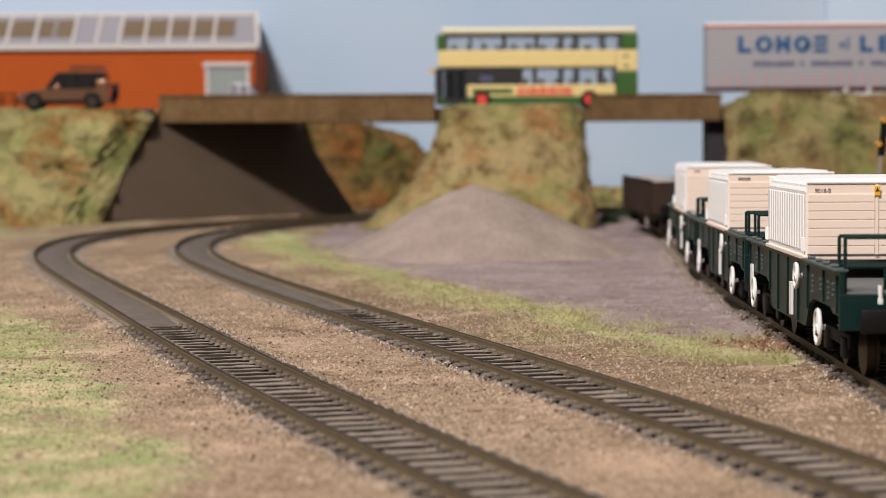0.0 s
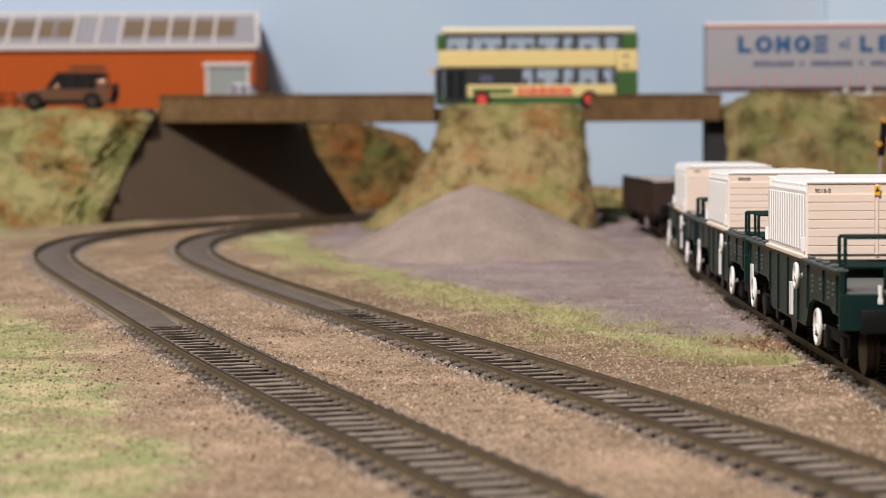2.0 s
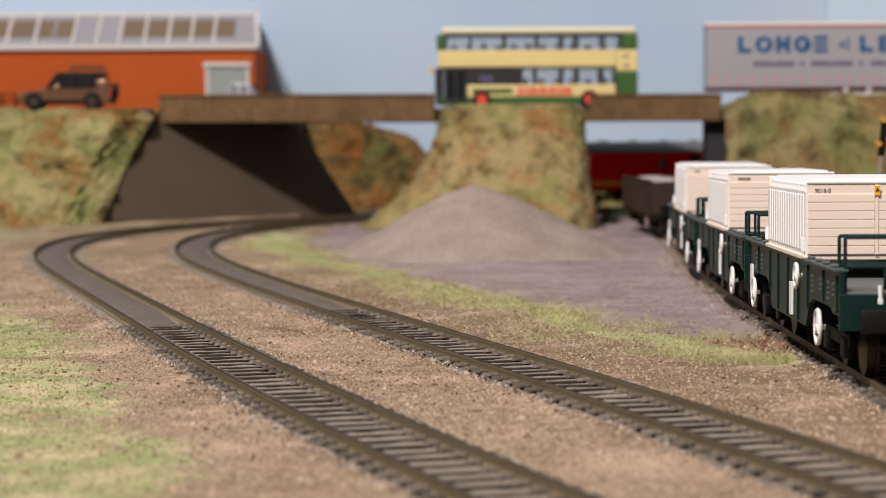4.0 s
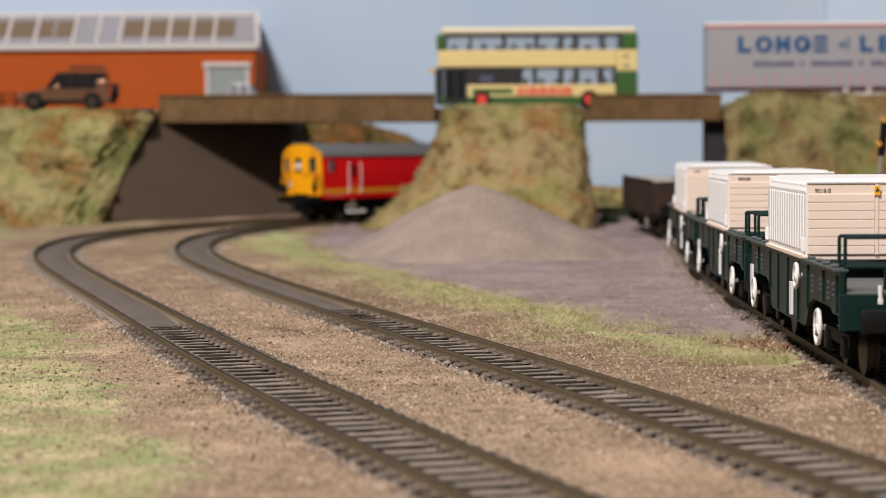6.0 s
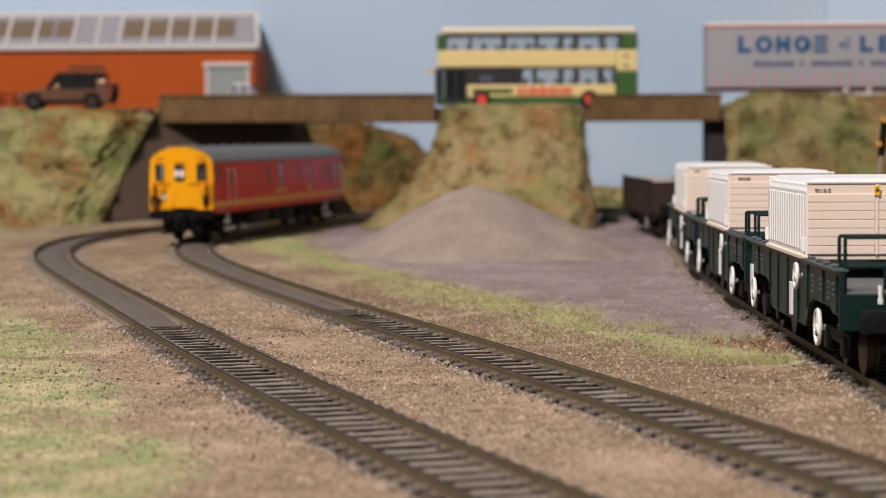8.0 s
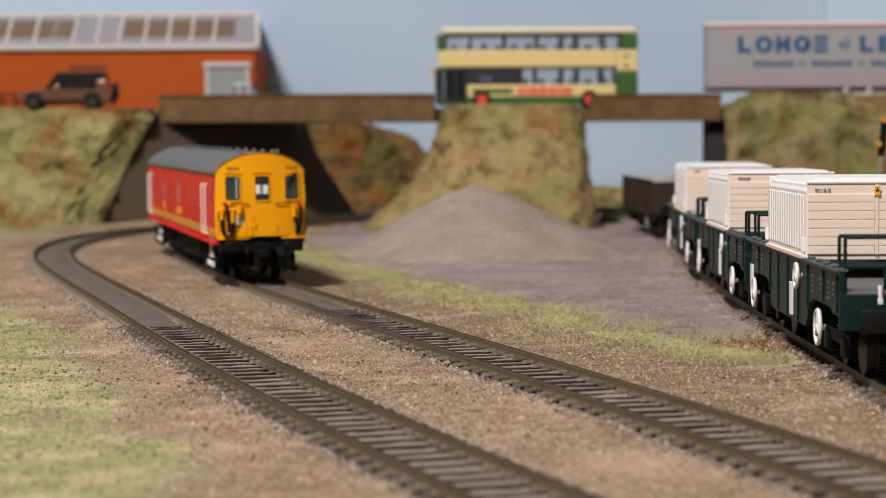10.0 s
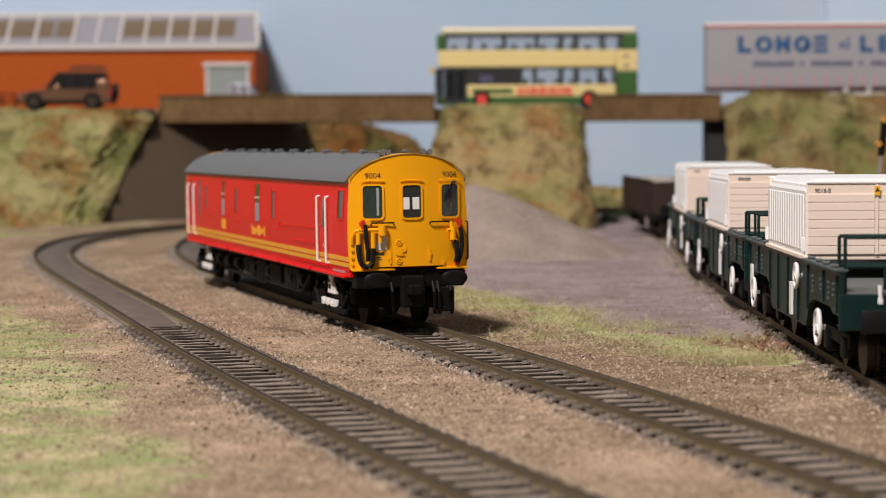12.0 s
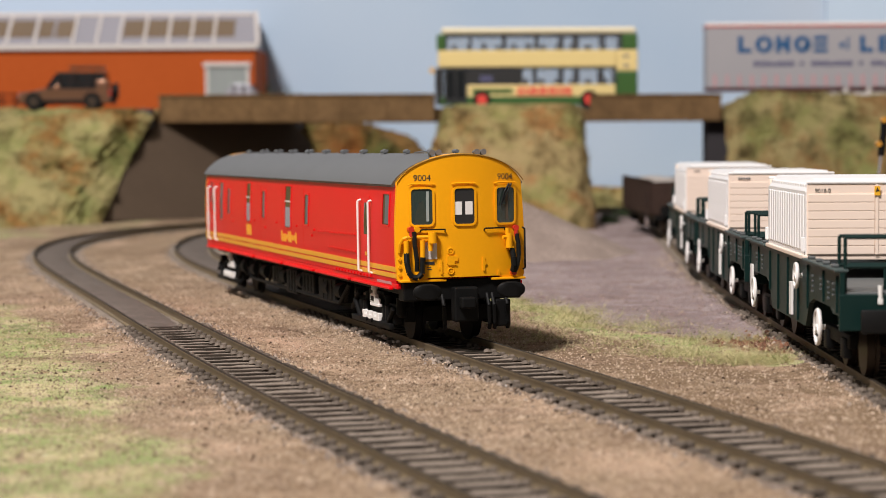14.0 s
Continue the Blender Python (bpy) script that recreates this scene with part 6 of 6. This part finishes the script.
# ---- the van's run: it glides in from behind the bank, round the bend, and stops ----
VAN_AT = ((0.0, 1905), (1.0, 1787), (2.0, 1670), (2.7, 1587), (3.2, 1529), (5.3, 1285), (6.0, 1204), (6.5, 1140), (7.0, 1072), (7.5, 1004), (8.0, 938), (9.2, 758), (10.3, 588), (11.0, 513), (11.5, 464), (12.0, 422), (12.5, 392.5), (13.0, 376.5), (13.5, 371.3), (14.0, 370.3))
SWING = ((0.0, 0.0), (6.0, 0.0), (7.5, -1.0), (8.1, -1.6), (9.2, -0.4), (10.3, 0.5), (11.0, 1.0), (14.0, 1.15))


def van_pose(s, extra):
    x0, y0, _ = on_line(INLINE, s)
    x1, y1, _ = on_line(INLINE, s + 205.0)
    d = math.hypot(x1 - x0, y1 - y0)
    dx, dy = (x1 - x0) / d, (y1 - y0) / d
    a = math.atan2(-dx, dy)
    climb = (rise(y1) - rise(y0)) / d
    return mm(x0 - 37.5 * dx, y0 - 37.5 * dy, rise(y0) - 37.5 * climb, math.degrees(climb), -0.6, math.degrees(a) + extra)


def motions():
    ts, ss = [t for t, _ in VAN_AT], [s for _, s in VAN_AT]
    rows = []
    t = 0.0
    while t < 14.01:
        rows.append((t, van_pose(float(smooth_between(t, ts, ss)), lerp_line(t, SWING))))
        t += 0.25
    walk(van, rows)


def smooth_between(t, ts, ss):
    """Cubic Hermite through the table, with level ends."""
    n = len(ts)
    k = max(0, min(n - 2, int(np.searchsorted(ts, t, side="right")) - 1))
    def slope(i):
        if i == n - 1:
            return 0.0
        if i == 0:
            return (ss[1] - ss[0]) / (ts[1] - ts[0])
        return (ss[i + 1] - ss[i - 1]) / (ts[i + 1] - ts[i - 1])
    h = ts[k + 1] - ts[k]
    u = (t - ts[k]) / h
    return (2 * u ** 3 - 3 * u ** 2 + 1) * ss[k] + (u ** 3 - 2 * u ** 2 + u) * h * slope(k) + (3 * u ** 2 - 2 * u ** 3) * ss[k + 1] + (u ** 3 - u ** 2) * h * slope(k + 1)


motions()
